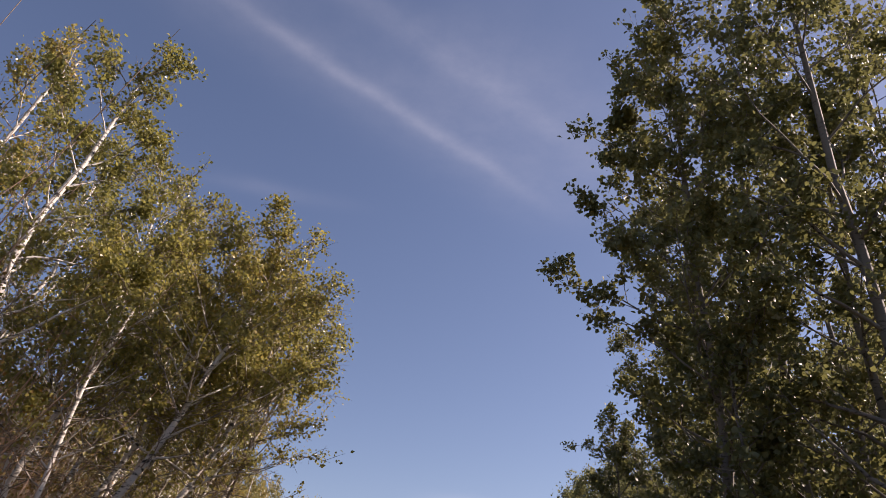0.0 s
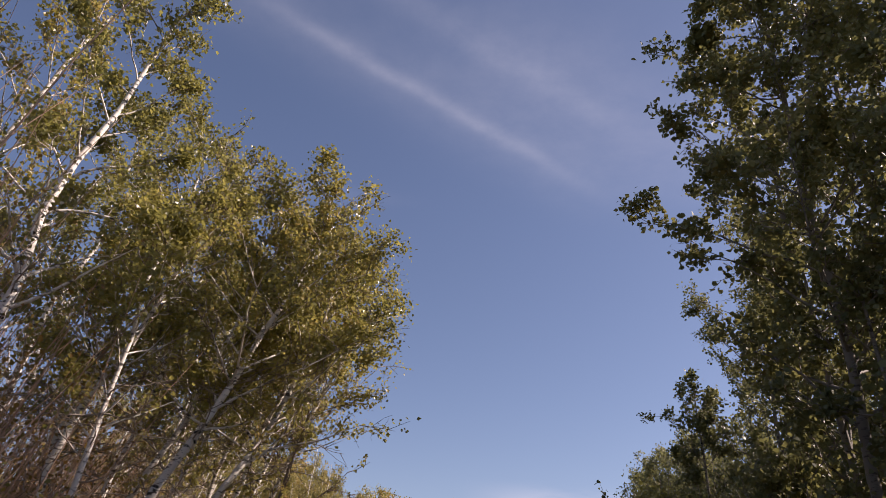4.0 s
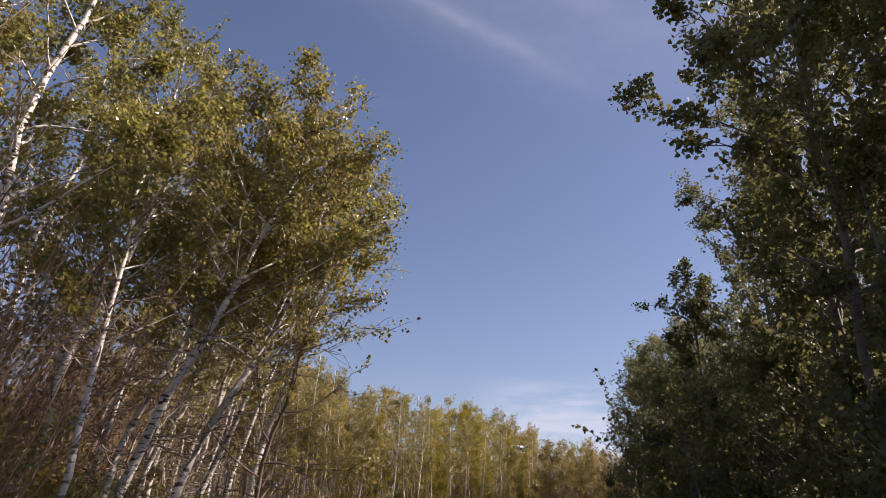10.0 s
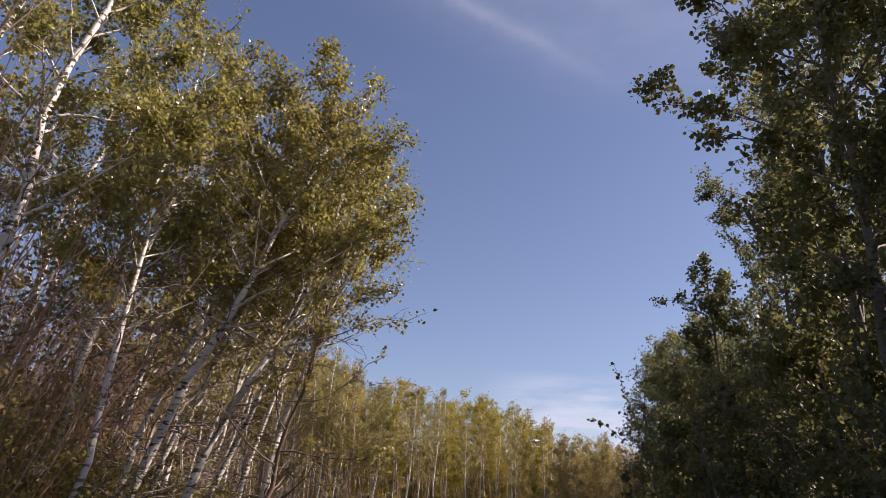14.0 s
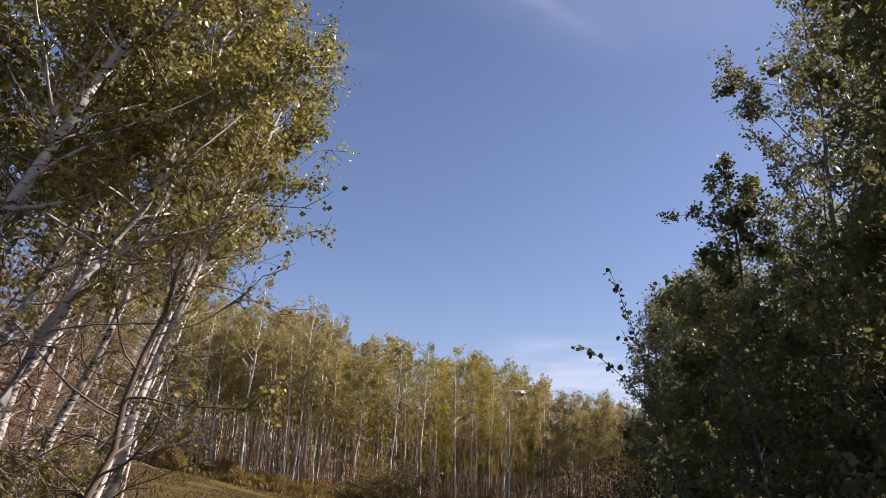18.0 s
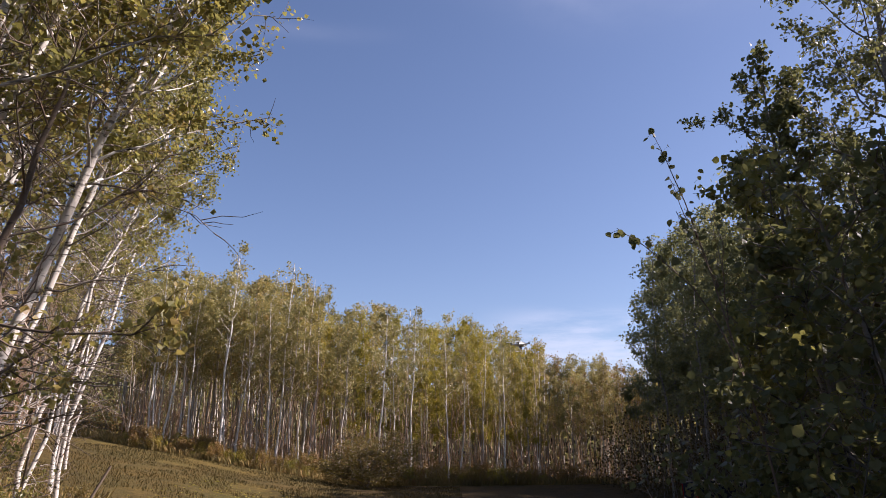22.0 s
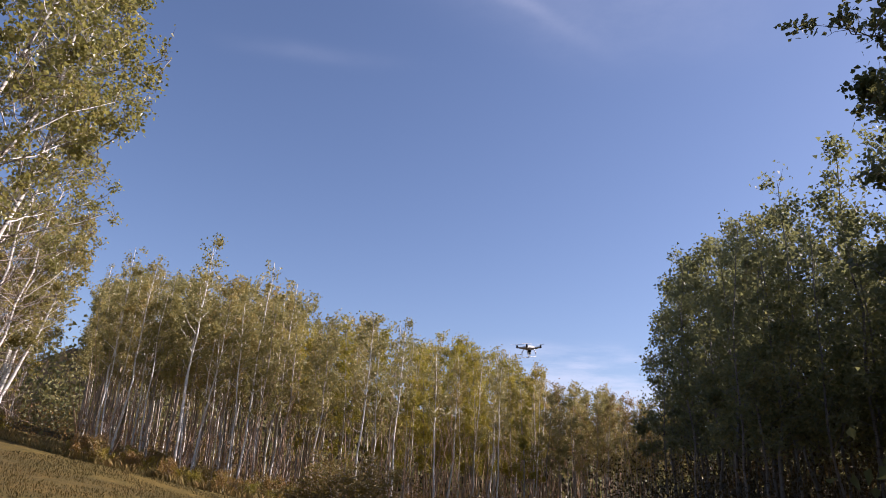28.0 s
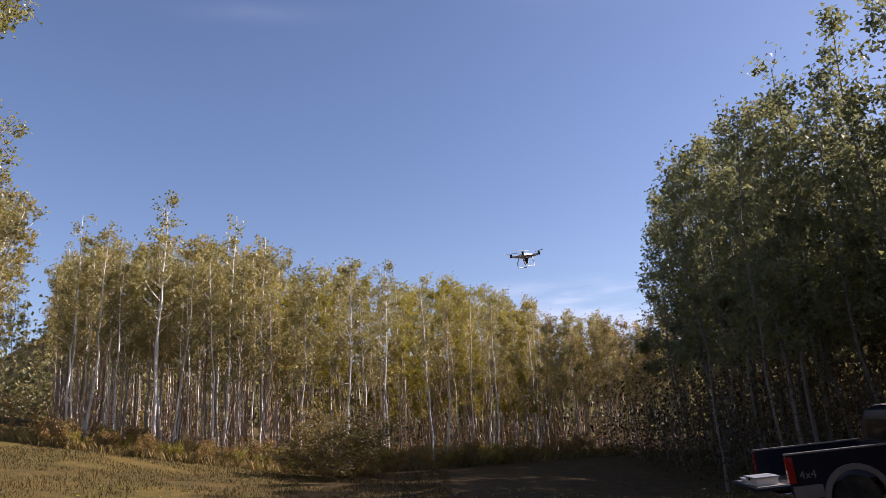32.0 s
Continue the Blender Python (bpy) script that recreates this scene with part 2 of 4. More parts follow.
def grass_material(name, stops):
    m, N = material(name)
    isl = N.add("ShaderNodeNewGeometry").outputs["Random Per Island"]
    co = N.add("ShaderNodeTexCoord").outputs["Object"]
    f = N.math("ADD", N.math("MULTIPLY", isl, 0.5), N.math("MULTIPLY", N.noise(co, 0.4, 3.0), 0.5))
    col = N.ramp(f, stops)
    p = N.add("ShaderNodeBsdfPrincipled", sock={"Base Color": col, "Roughness": 0.7, "Specular IOR Level": 0.3})
    t = N.add("ShaderNodeBsdfTranslucent", sock={"Color": col})
    mx = N.add("ShaderNodeMixShader", sock={0: 0.25, 1: p.outputs[0], 2: t.outputs[0]})
    N.add("ShaderNodeOutputMaterial", sock={0: mx.outputs[0]})
    return m


GROUND = ground_material()
GRASS = grass_material("dry_grass", [(0.2, (0.11, 0.09, 0.03)), (0.45, (0.24, 0.185, 0.06)), (0.65, (0.36, 0.255, 0.095)), (0.85, (0.33, 0.17, 0.06))])

GRASS_SHORT = grass_material("mown_grass", [(0.2, (0.046, 0.039, 0.012)), (0.45, (0.095, 0.073, 0.021)), (0.65, (0.15, 0.108, 0.033)), (0.85, (0.135, 0.078, 0.026))])


# ---- the ground ----
def smooth(a, b, v):
    v = np.clip((v - a) / (b - a), 0, 1)
    return v * v * (3 - 2 * v)


def ground_z(x, y):
    """The clearing is level, and its far left side climbs gently."""
    x, y = np.asarray(x, float), np.asarray(y, float)
    s = smooth(6.0, 32.0, y)
    dip = 0.36 * smooth(2.0, 7.0, x) * smooth(12.0, 22.0, y) * (1 - smooth(30.0, 42.0, y)) * (1 - 0.75 * smooth(8.0, 13.5, x))
    v = -(x + 3.0)
    climb = np.minimum(0.08 * (v + np.sqrt(v * v + 3.0)), 3.6) - 0.12
    return s * climb - dip + 0.03 * np.sin(x * 0.9 + y * 0.37) * np.sin(y * 0.7 - x * 0.2)


def gz(x, y):
    return float(ground_z(x, y))


def mesh_object(name, verts, faces, mat, parent=None, label="", smooth_shade=True):
    me = bpy.data.meshes.new(name)
    me.from_pydata(verts.tolist() if hasattr(verts, "tolist") else verts, [], faces.tolist() if hasattr(faces, "tolist") else faces)
    if smooth_shade:
        me.polygons.foreach_set("use_smooth", np.ones(len(me.polygons), dtype=bool))
    me.materials.append(mat)
    ob = new(name, me)
    if parent is not None:
        ob.parent = parent
    if label:
        ob["label"] = label
    return ob


def make_ground():
    xs = np.concatenate([[-1500, -500, -200, -90], np.arange(-60, 60.1, 1.0), [90, 200, 500, 1500]])
    ys = np.concatenate([[-1500, -500, -150, -50], np.arange(-20, 90.1, 1.0), [130, 250, 600, 1600]])
    X, Y = np.meshgrid(xs, ys)
    V = np.stack([X, Y, ground_z(X, Y)], -1).reshape(-1, 3)
    n = len(xs)
    i, j = np.meshgrid(np.arange(len(ys) - 1), np.arange(n - 1), indexing="ij")
    a = (i * n + j).ravel()
    F = np.stack([a, a + 1, a + n + 1, a + n], 1)
    g = mesh_object("ground", V, F, GROUND)
    tagged(g, "mown meadow of dry green and straw grass", "ground", kind="structure")


make_ground()

# ---- trees ----

def tube(pts, radii, sides):
    """A tapered tube along a line of points, closed at its tip."""
    pts = np.asarray(pts, float)
    d = np.gradient(pts, axis=0)
    d /= np.linalg.norm(d, axis=1)[:, None] + 1e-9
    ref = np.where(np.abs(d[:, 2:3]) > 0.9, np.array([[1.0, 0, 0]]), np.array([[0, 0, 1.0]]))
    u = np.cross(d, ref)
    u /= np.linalg.norm(u, axis=1)[:, None] + 1e-9
    v = np.cross(d, u)
    ang = np.arange(sides) * 2 * np.pi / sides
    ring = u[:, None] * np.cos(ang)[None, :, None] + v[:, None] * np.sin(ang)[None, :, None]
    V = (pts[:, None] + ring * np.asarray(radii)[:, None, None]).reshape(-1, 3)
    k = np.arange(len(pts) - 1)[:, None] * sides
    a = np.arange(sides)[None]
    b = (a + 1) % sides
    F = np.stack([k + a, k + b, k + b + sides, k + a + sides], -1).reshape(-1, 4)
    return V, F


class Heap:
    """Gathers tubes into one mesh."""

    def __init__(self):
        self.v, self.f, self.n = [], [], 0

    def add(self, V, F):
        self.v.append(V)
        self.f.append(F + self.n)
        self.n += len(V)

    def arrays(self):
        return np.concatenate(self.v), np.concatenate(self.f)


def leaf_quads(centers, size, rng, droop=0.35, three=False, round_=False):
    """Small blades at the centres, turned every way: pointed and folded, three-cornered far off, or broad and rounded."""
    n = len(centers)
    nrm = rng.normal(size=(n, 3))
    nrm[:, 2] += 0.5
    nrm /= np.linalg.norm(nrm, axis=1)[:, None]
    t = rng.normal(size=(n, 3))
    t[:, 2] -= droop
    t -= nrm * (t * nrm).sum(1)[:, None]
    t /= np.linalg.norm(t, axis=1)[:, None] + 1e-9
    b = np.cross(nrm, t)
    s = (size * rng.uniform(0.65, 1.25, n))[:, None]
    c = centers
    if three:
        V = np.stack([c - t * s * 0.36 + b * s * 0.5, c + t * s * 0.6, c - t * s * 0.36 - b * s * 0.5 + nrm * s * 0.1], 1)
        return V.reshape(-1, 3), np.arange(3 * n).reshape(-1, 3)
    if round_ == 2:
        V = np.stack([c - t * s * 0.44 + b * s * 0.22, c - t * s * 0.44 - b * s * 0.22, c - b * s * 0.50 - t * s * 0.14 + nrm * s * 0.08, c - b * s * 0.38 + t * s * 0.22 + nrm * s * 0.06,
                      c + t * s * 0.60, c + b * s * 0.38 + t * s * 0.22 + nrm * s * 0.06, c + b * s * 0.50 - t * s * 0.14 + nrm * s * 0.08], 1)
        return V.reshape(-1, 3), np.arange(7 * n).reshape(-1, 7)
    if round_:
        V = np.stack([c - t * s * 0.44 + b * s * 0.24, c - t * s * 0.44 - b * s * 0.24, c - b * s * 0.50 - t * s * 0.05 + nrm * s * 0.08,
                      c + t * s * 0.56, c + b * s * 0.50 - t * s * 0.05 + nrm * s * 0.08], 1)
        return V.reshape(-1, 3), np.arange(5 * n).reshape(-1, 5)
    V = np.stack([c - t * s * 0.5, c + b * s * 0.46 - t * s * 0.12 + nrm * s * 0.1, c + t * s * 0.55, c - b * s * 0.46 - t * s * 0.12 + nrm * s * 0.1], 1)
    return V.reshape(-1, 3), np.arange(4 * n).reshape(-1, 4)


def wander(p0, d0, length, n, rng, rough, rise):
    """A crooked line from p0 along d0 that turns upward by rise."""
    p, d = np.array(p0, float), np.array(d0, float)
    out, step = [p.copy()], length / n
    for _ in range(n):
        d = d + rng.normal(size=3) * rough + np.array([0, 0, rise])
        d /= np.linalg.norm(d)
        p = p + d * step
        out.append(p.copy())
    return np.array(out)


def along(line, s):
    """The point at the share s of a line."""
    k = np.linspace(0, 1, len(line))
    return np.array([np.interp(s, k, line[:, i]) for i in range(3)])


def grow(height, lean, radius, crown_from, crown_wide, limbs, leaves, leaf_size, seed, twigs=4, subs=4, spread=0.06, bare=0.0, crook=0.05,
         limb_up=0.75, trunk_sides=8, top_wide=0.35, dead=0, far=False, round_=False, clump=2.0):
    """The lines of one tree: its trunk, its limbs with their branches and twigs, and its leaves, about its own foot."""
    rng = np.random.default_rng(seed)
    n = 11
    k = np.linspace(0, 1, n)
    bend = np.cumsum(rng.normal(size=(n, 2)) * crook, 0) * (height / n)
    bend -= bend[0] + (bend[-1] - bend[0]) * k[:, None]
    trunk = np.stack([lean[0] * k ** 1.25 + bend[:, 0], lean[1] * k ** 1.25 + bend[:, 1], height * k], 1)
    tr = radius * (1 - 0.88 * k) ** 0.9 + min(0.006, radius * 0.2)
    tr[0] *= 1.35
    arms, ends, weight, boughs, wood = [], [], [], Heap(), Heap()
    slim = min(1.0, radius / 0.03)
    az = rng.uniform(0, 6.28)
    for h in np.linspace(crown_from, 0.97, limbs) + rng.uniform(-0.02, 0.02, limbs):
        az += 2.4 + rng.normal() * 0.5
        q = (h - crown_from) / max(1 - crown_from, 0.01)
        wide = crown_wide * (top_wide + (1 - top_wide) * (1 - q) ** 0.8) * (0.45 + 0.55 * min(1, q * 5 + 0.35)) * rng.uniform(0.65, 1.15)
        base = along(trunk, h)
        d = np.array([math.cos(az), math.sin(az), limb_up * (0.75 + 0.7 * q)])
        d /= np.linalg.norm(d)
        line = wander(base, d, wide * 1.25, 4 if far else 6, rng, 0.13, 0.05)
        r = max(0.008 * slim, np.interp(h, k, tr) * 0.42)
        arms.append((line, np.linspace(r, 0.005 * slim, len(line))))
        full = rng.gamma(4.0, 0.25) * (0.15 + 0.85 * wide / crown_wide)
        for j in range(subs + 1):
            s = 1.0 if j == subs else rng.uniform(0.25, 0.95)
            sd = d * 0.8 + rng.normal(size=3) * 0.55 + np.array([0, 0, 0.15])
            sub = wander(along(line, s), sd / np.linalg.norm(sd), wide * rng.uniform(0.28, 0.55) * (1.15 - 0.4 * s), 3, rng, 0.2, 0.04)
            if not far:
                boughs.add(*tube(sub, np.array([0.009, 0.007, 0.005, 0.003]) * slim, 3))
            for _ in range(twigs):
                td = (sub[-1] - sub[0]) / (np.linalg.norm(sub[-1] - sub[0]) + 1e-6) + rng.normal(size=3) * 0.75
                tw = wander(along(sub, rng.uniform(0.2, 1.0)), td / np.linalg.norm(td), crown_wide * rng.uniform(0.10, 0.26), 3, rng, 0.2, 0.0)
                if not far:
                    wood.add(*tube(tw[[0, 2, 3]], [0.005, 0.003, 0.002], 3))
                if rng.random() < bare * max(0.15, 1.6 - 4.0 * q):
                    continue
                ends.append(tw)
                weight.append(full * rng.gamma(clump, 1.0 / clump) + 0.05)
    # bare branches under the crown
    for _ in range(dead):
        h, a = rng.uniform(0.10, crown_from + 0.12), rng.uniform(0, 6.28)
        line = wander(along(trunk, h), np.array([math.cos(a), math.sin(a), rng.uniform(-0.1, 0.5)]), crown_wide * rng.uniform(0.4, 0.9), 5, rng, 0.2, 0.02)
        boughs.add(*tube(line, [0.013, 0.011, 0.009, 0.007, 0.005, 0.003], 3))
        for _ in range(2 if far else 5):
            sub = wander(along(line, rng.uniform(0.3, 1.0)), rng.normal(size=3) * 0.7 + (line[-1] - line[0]), crown_wide * rng.uniform(0.12, 0.4), 3, rng, 0.25, 0.02)
            wood.add(*tube(sub, [0.006, 0.005, 0.004, 0.002], 3))
    # the leader's own leaves
    for _ in range(max(3, limbs // 3)):
        tw = wander(along(trunk, rng.uniform(0.88, 1.0)), rng.normal(size=3) * 0.5 + np.array([0, 0, 0.6]), crown_wide * (0.4 if far else 0.22), 3, rng, 0.2, 0.0)
        if not far:
            wood.add(*tube(tw, [0.006, 0.005, 0.004, 0.002], 3))
        ends.append(tw)
        weight.append(0.10 if far else 0.5 * min(1.0, crown_wide))
    ends, weight = np.array(ends), np.array(weight)
    pick = rng.choice(len(ends), leaves, p=weight / weight.sum())
    s = rng.uniform(0.1, 1.0, leaves) * 3
    i0 = np.minimum(s.astype(int), 2)
    fr = (s - i0)[:, None]
    c = ends[pick, i0] * (1 - fr) + ends[pick, i0 + 1] * fr + rng.normal(size=(leaves, 3)) * spread
    return tube(trunk, tr, trunk_sides), arms, boughs, wood, leaf_quads(c, leaf_size, rng, three=far, round_=round_)


def tree(name, x, y, label, category="tree", bark=None, leaf=None, branch=None, group="", split=True, z=None, **kw):
    """A whole tree at its place, as an Empty with trunk, limbs, branches, twigs and crown under it."""
    bark, leaf = bark or BARK, leaf or LEAF
    (TV, TF), arms, boughs, wood, (LV, LF) = grow(**kw)
    root = new(name)
    root.location = (x, y, (gz(x, y) if z is None else z) - 0.05)
    root.empty_display_size = 0.2
    tagged(root, label, category, group)
    mesh_object("trunk", TV, TF, bark, root)
    if split:
        for line, r in arms:
            mesh_object("limb", *tube(line, r, 5), bark, root)
    else:
        for line, r in arms:
            boughs.add(*tube(line[::2], r[::2], 3))
    if boughs.n:
        tagged(mesh_object("branchwork", *boughs.arrays(), branch or BRANCH, root), kind="stuff")
    if wood.n:
        tagged(mesh_object("twigwork", *wood.arrays(), TWIG, root), kind="stuff")
    mesh_object("crown", LV, LF, leaf, root, smooth_shade=False)
    return root


NEAR_LEFT = [
    # x, y, height, lean x, lean y, radius, crown from, width, limbs, leaves, seed
    (-4.35, 9.1, 7.7, 2.4, 0.4, 0.085, 0.43, 1.6, 24, 15000, 11),
    (-5.2, 6.7, 9.2, 0.9, 0.4, 0.080, 0.41, 1.4, 24, 14000, 12),
    (-4.1, 7.6, 6.6, 0.4, 0.4, 0.055, 0.45, 1.2, 18, 8000, 13),
    (-3.8, 10.2, 7.2, 2.2, 0.2, 0.075, 0.41, 1.7, 22, 13000, 14),
    (-3.3, 11.8, 7.6, 1.7, 0.3, 0.075, 0.39, 1.6, 22, 13000, 15),
    (-5.9, 9.6, 9.2, 1.4, 0.2, 0.070, 0.43, 1.6, 20, 11000, 16),
    (-6.6, 7.9, 10.2, 0.6, 0.2, 0.075, 0.41, 1.4, 20, 11000, 17),
    (-5.2, 12.4, 8.6, 1.7, 0.3, 0.070, 0.43, 1.6, 20, 10000, 18),
    (-7.6, 11.2, 10.6, 1.2, 0.0, 0.080, 0.41, 1.8, 18, 10000, 19),
    (-6.2, 14.4, 8.8, 1.5, 0.2, 0.070, 0.41, 1.7, 18, 9000, 20),
    (-8.6, 13.6, 10.6, 1.2, 0.2, 0.080, 0.39, 1.9, 18, 9000, 21),
    (-4.7, 10.7, 7.4, 2.4, 0.3, 0.058, 0.47, 1.3, 16, 6500, 28),
    (-4.1, 11.3, 7.2, 2.3, 0.2, 0.055, 0.47, 1.3, 16, 6500, 29),
    (-3.9, 13.0, 7.8, 1.9, 0.2, 0.060, 0.45, 1.4, 16, 7000, 30),
    (-5.0, 8.3, 7.8, 1.7, 0.3, 0.055, 0.47, 1.2, 16, 6500, 32),
    (-4.7, 12.8, 8.0, 1.7, 0.2, 0.058, 0.45, 1.3, 16, 6500, 33),
    (-5.7, 11.0, 8.8, 1.6, 0.2, 0.060, 0.47, 1.4, 16, 7000, 34),
    (-6.3, 18.2, 9.6, 1.9, 0.3, 0.085, 0.43, 1.7, 22, 11000, 22),
    (-6.4, 19.6, 9.0, 1.2, 0.3, 0.080, 0.49, 1.4, 20, 9000, 23),
    (-7.4, 21.2, 10.4, 1.5, 0.3, 0.080, 0.41, 1.7, 20, 10000, 24),
    (-8.2, 17.0, 10.2, 1.6, 0.2, 0.080, 0.41, 1.8, 18, 9000, 25),
    (-9.6, 19.0, 11.2, 1.2, 0.2, 0.080, 0.39, 1.9, 16, 8000, 26),
    (-6.8, 15.8, 9.0, 1.5, 0.2, 0.070, 0.41, 1.7, 18, 9000, 27),
    (-5.6, 16.6, 8.0, 2.0, 0.2, 0.065, 0.53, 1.2, 14, 5000, 35),
    (-8.6, 23.5, 9.5, 0.8, 0.2, 0.070, 0.43, 1.5, 16, 7000, 36),
    (-4.7, 9.4, 8.2, 2.0, 0.4, 0.065, 0.48, 1.4, 20, 8500, 38),
    (-10.0, 26.6, 8.6, 1.0, 0.1, 0.070, 0.41, 1.5, 16, 7000, 37),
]
for x, y, h, lx, ly, r, cf, w, nl, nv, sd in NEAR_LEFT:
    open_crown = x > -4.9 and y < 14.0
    if open_crown:
        cf, nv = max(cf, 0.50), nv * 0.85
    tree("aspen_tree", x, y, "leaning white-barked aspen with yellowing green leaves", group="aspens beside the clearing",
         height=h, lean=(lx, ly), radius=r * (0.52 if y > 15 else 0.8 + 0.25 * ((sd * 7) % 5) / 4), crown_from=cf, crown_wide=w, limbs=nl + 4, leaves=int(nv * 0.74), leaf_size=0.060, seed=sd, bare=0.4 if open_crown else 0.28, spread=0.07, dead=20, crook=0.12, clump=1.5)

NEAR_RIGHT = [
    (4.5, 6.9, 11.5, -0.35, 0.0, 0.070, 0.33, 1.85, 44, 24000, 142),
    (5.6, 5.0, 12.5, -0.3, 0.2, 0.090, 0.25, 2.1, 28, 17000, 42),
    (6.4, 8.2, 12.5, -0.3, 0.2, 0.090, 0.22, 2.0, 26, 16000, 43),
    (7.6, 6.4, 13.0, -0.2, 0.2, 0.090, 0.25, 2.2, 24, 13000, 44),
    (7.4, 12.2, 11.0, -0.3, 0.2, 0.080, 0.20, 1.9, 28, 15500, 45),
    (6.4, 16.0, 7.7, -0.35, 0.1, 0.060, 0.34, 0.95, 30, 7500, 46),
    (8.0, 15.4, 11.2, -0.3, 0.2, 0.080, 0.32, 2.2, 32, 18500, 47),
    (8.8, 10.4, 12.5, -0.2, 0.2, 0.085, 0.22, 2.2, 22, 12000, 48),
    (6.3, 6.3, 10.0, -0.2, 0.1, 0.075, 0.14, 1.8, 30, 16000, 51),
    (5.7, 9.6, 10.6, -0.3, 0.1, 0.075, 0.24, 1.7, 30, 19000, 50),
    (9.9, 17.2, 10.8, -0.3, 0.2, 0.080, 0.20, 2.1, 22, 11000, 49),
]
for x, y, h, lx, ly, r, cf, w, nl, nv, sd in NEAR_RIGHT:
    tree("poplar_tree", x, y, "dense dark green poplar with grey bark in shade", bark=BARK_GREY, leaf=LEAF_DARK, group="poplars on the shaded side",
         height=h, lean=(lx, ly), radius=r, crown_from=cf, crown_wide=w, limbs=nl, leaves=int(nv * 0.9), leaf_size=0.070, seed=sd, branch=BARK_GREY, spread=0.065, top_wide=0.5, round_=x < 6.6, clump=1.3)

UNDER = [
    (4.25, 6.1, 5.6, -0.1, 0.1, 0.04, 0.08, 1.0, 26, 9000, 68),
    # saplings under the shaded poplars
    (4.2, 10.6, 3.3, -0.5, 0.3, 0.035, 0.08, 1.3, 22, 9000, 61),
    (4.6, 12.2, 3.9, -0.4, 0.2, 0.035, 0.08, 1.4, 22, 9000, 62),
    (5.0, 8.6, 4.0, -0.4, 0.2, 0.035, 0.08, 1.4, 22, 9000, 63),
    (6.2, 12.9, 4.6, -0.4, 0.0, 0.035, 0.08, 1.3, 22, 8500, 64),
    (5.1, 6.0, 3.4, -0.3, 0.2, 0.030, 0.08, 1.3, 20, 7000, 65),
    (6.2, 10.4, 4.4, -0.3, 0.2, 0.035, 0.08, 1.5, 22, 8000, 66),
    (7.0, 14.2, 4.6, -0.3, 0.2, 0.035, 0.08, 1.5, 22, 8000, 67),
]
for x, y, h, lx, ly, r, cf, w, nl, nv, sd in UNDER:
    pale = sd == 62
    tree("sapling", x, y, "bushy poplar sapling with yellowing leaves" if pale else "bushy dark green poplar sapling", bark=BARK_GREY, leaf=LEAF if pale else LEAF_DARK, group="saplings on the shaded side",
         height=h, lean=(lx, ly), radius=r, crown_from=cf, crown_wide=w, limbs=nl, leaves=int(nv * 0.58), leaf_size=0.062, seed=sd, limb_up=0.5, twigs=3, branch=BARK_GREY, round_=2, clump=1.0)

# a crooked dark tree before the aspens
tree("crooked_tree", -3.0, 10.6, "crooked dark-barked tree with few leaves before the aspens", bark=TWIG, branch=TWIG,
     height=4.7, lean=(0.9, 0.2), radius=0.045, crown_from=0.3, crown_wide=1.5, limbs=15, leaves=1700, leaf_size=0.06, seed=75, twigs=3, subs=4, spread=0.04, limb_up=0.35, dead=14, crook=0.13)

# a thin sapling with long shoots, each leaf on its own stalk along them
def shoot_sapling(x, y, shoots, seed):
    rng = np.random.default_rng(seed)
    root = new("sapling")
    z = gz(x, y) - 0.05
    root.location = (x, y, z)
    tagged(root, "thin sapling with long shoots and few broad leaves", "sapling")
    H, C = Heap(), []
    for i, (pts, r, leaves) in enumerate(shoots):
        p = np.array(pts) - np.array([x, y, z])
        k = np.linspace(0, 1, 12)
        line = np.array([along(p, v) for v in k]) + np.cumsum(rng.normal(size=(12, 3)) * 0.008, 0) * (k > 0)[:, None]
        mesh_object("stem" if i == 0 else "shoot", *tube(line, np.linspace(r, 0.002, 12), 5), TWIG, root)
        for _ in range(leaves):
            q = along(line, 1 - 0.85 * rng.random() ** 1.3)
            out = rng.normal(size=3) * np.array([1, 1, 0.5])
            tip = q + out / np.linalg.norm(out) * rng.uniform(0.03, 0.09) + np.array([0, 0, -0.015])
            H.add(*tube(np.array([q, (q + tip) / 2 + np.array([0, 0, 0.008]), tip]), [0.0015, 0.001, 0.001], 3))
            C.append(tip)
    tagged(mesh_object("leaf_stalks", *H.arrays(), TWIG, root), kind="stuff")
    mesh_object("crown", *leaf_quads(np.array(C), 0.054, rng, droop=1.2, round_=2), LEAF_DARK, root, smooth_shade=False)


shoot_sapling(3.45, 11.3, [([(3.45, 11.3, 0.0), (3.28, 11.25, 1.5), (2.98, 11.15, 2.75), (2.74, 11.1, 3.5), (2.53, 11.05, 4.03)], 0.012, 42),
                           ([(3.15, 11.2, 2.0), (2.75, 11.0, 2.72), (2.4, 10.85, 2.98), (2.13, 10.7, 3.10)], 0.007, 26),
                           ([(3.0, 11.15, 2.7), (2.9, 11.3, 3.3), (2.78, 11.3, 3.75)], 0.006, 18),
                           ([(3.05, 11.2, 2.5), (3.0, 11.0, 3.0), (2.95, 10.95, 3.4)], 0.006, 22),
                           ([(2.98, 11.15, 2.75), (2.78, 11.0, 3.05), (2.62, 10.95, 3.25)], 0.005, 14)], 171)

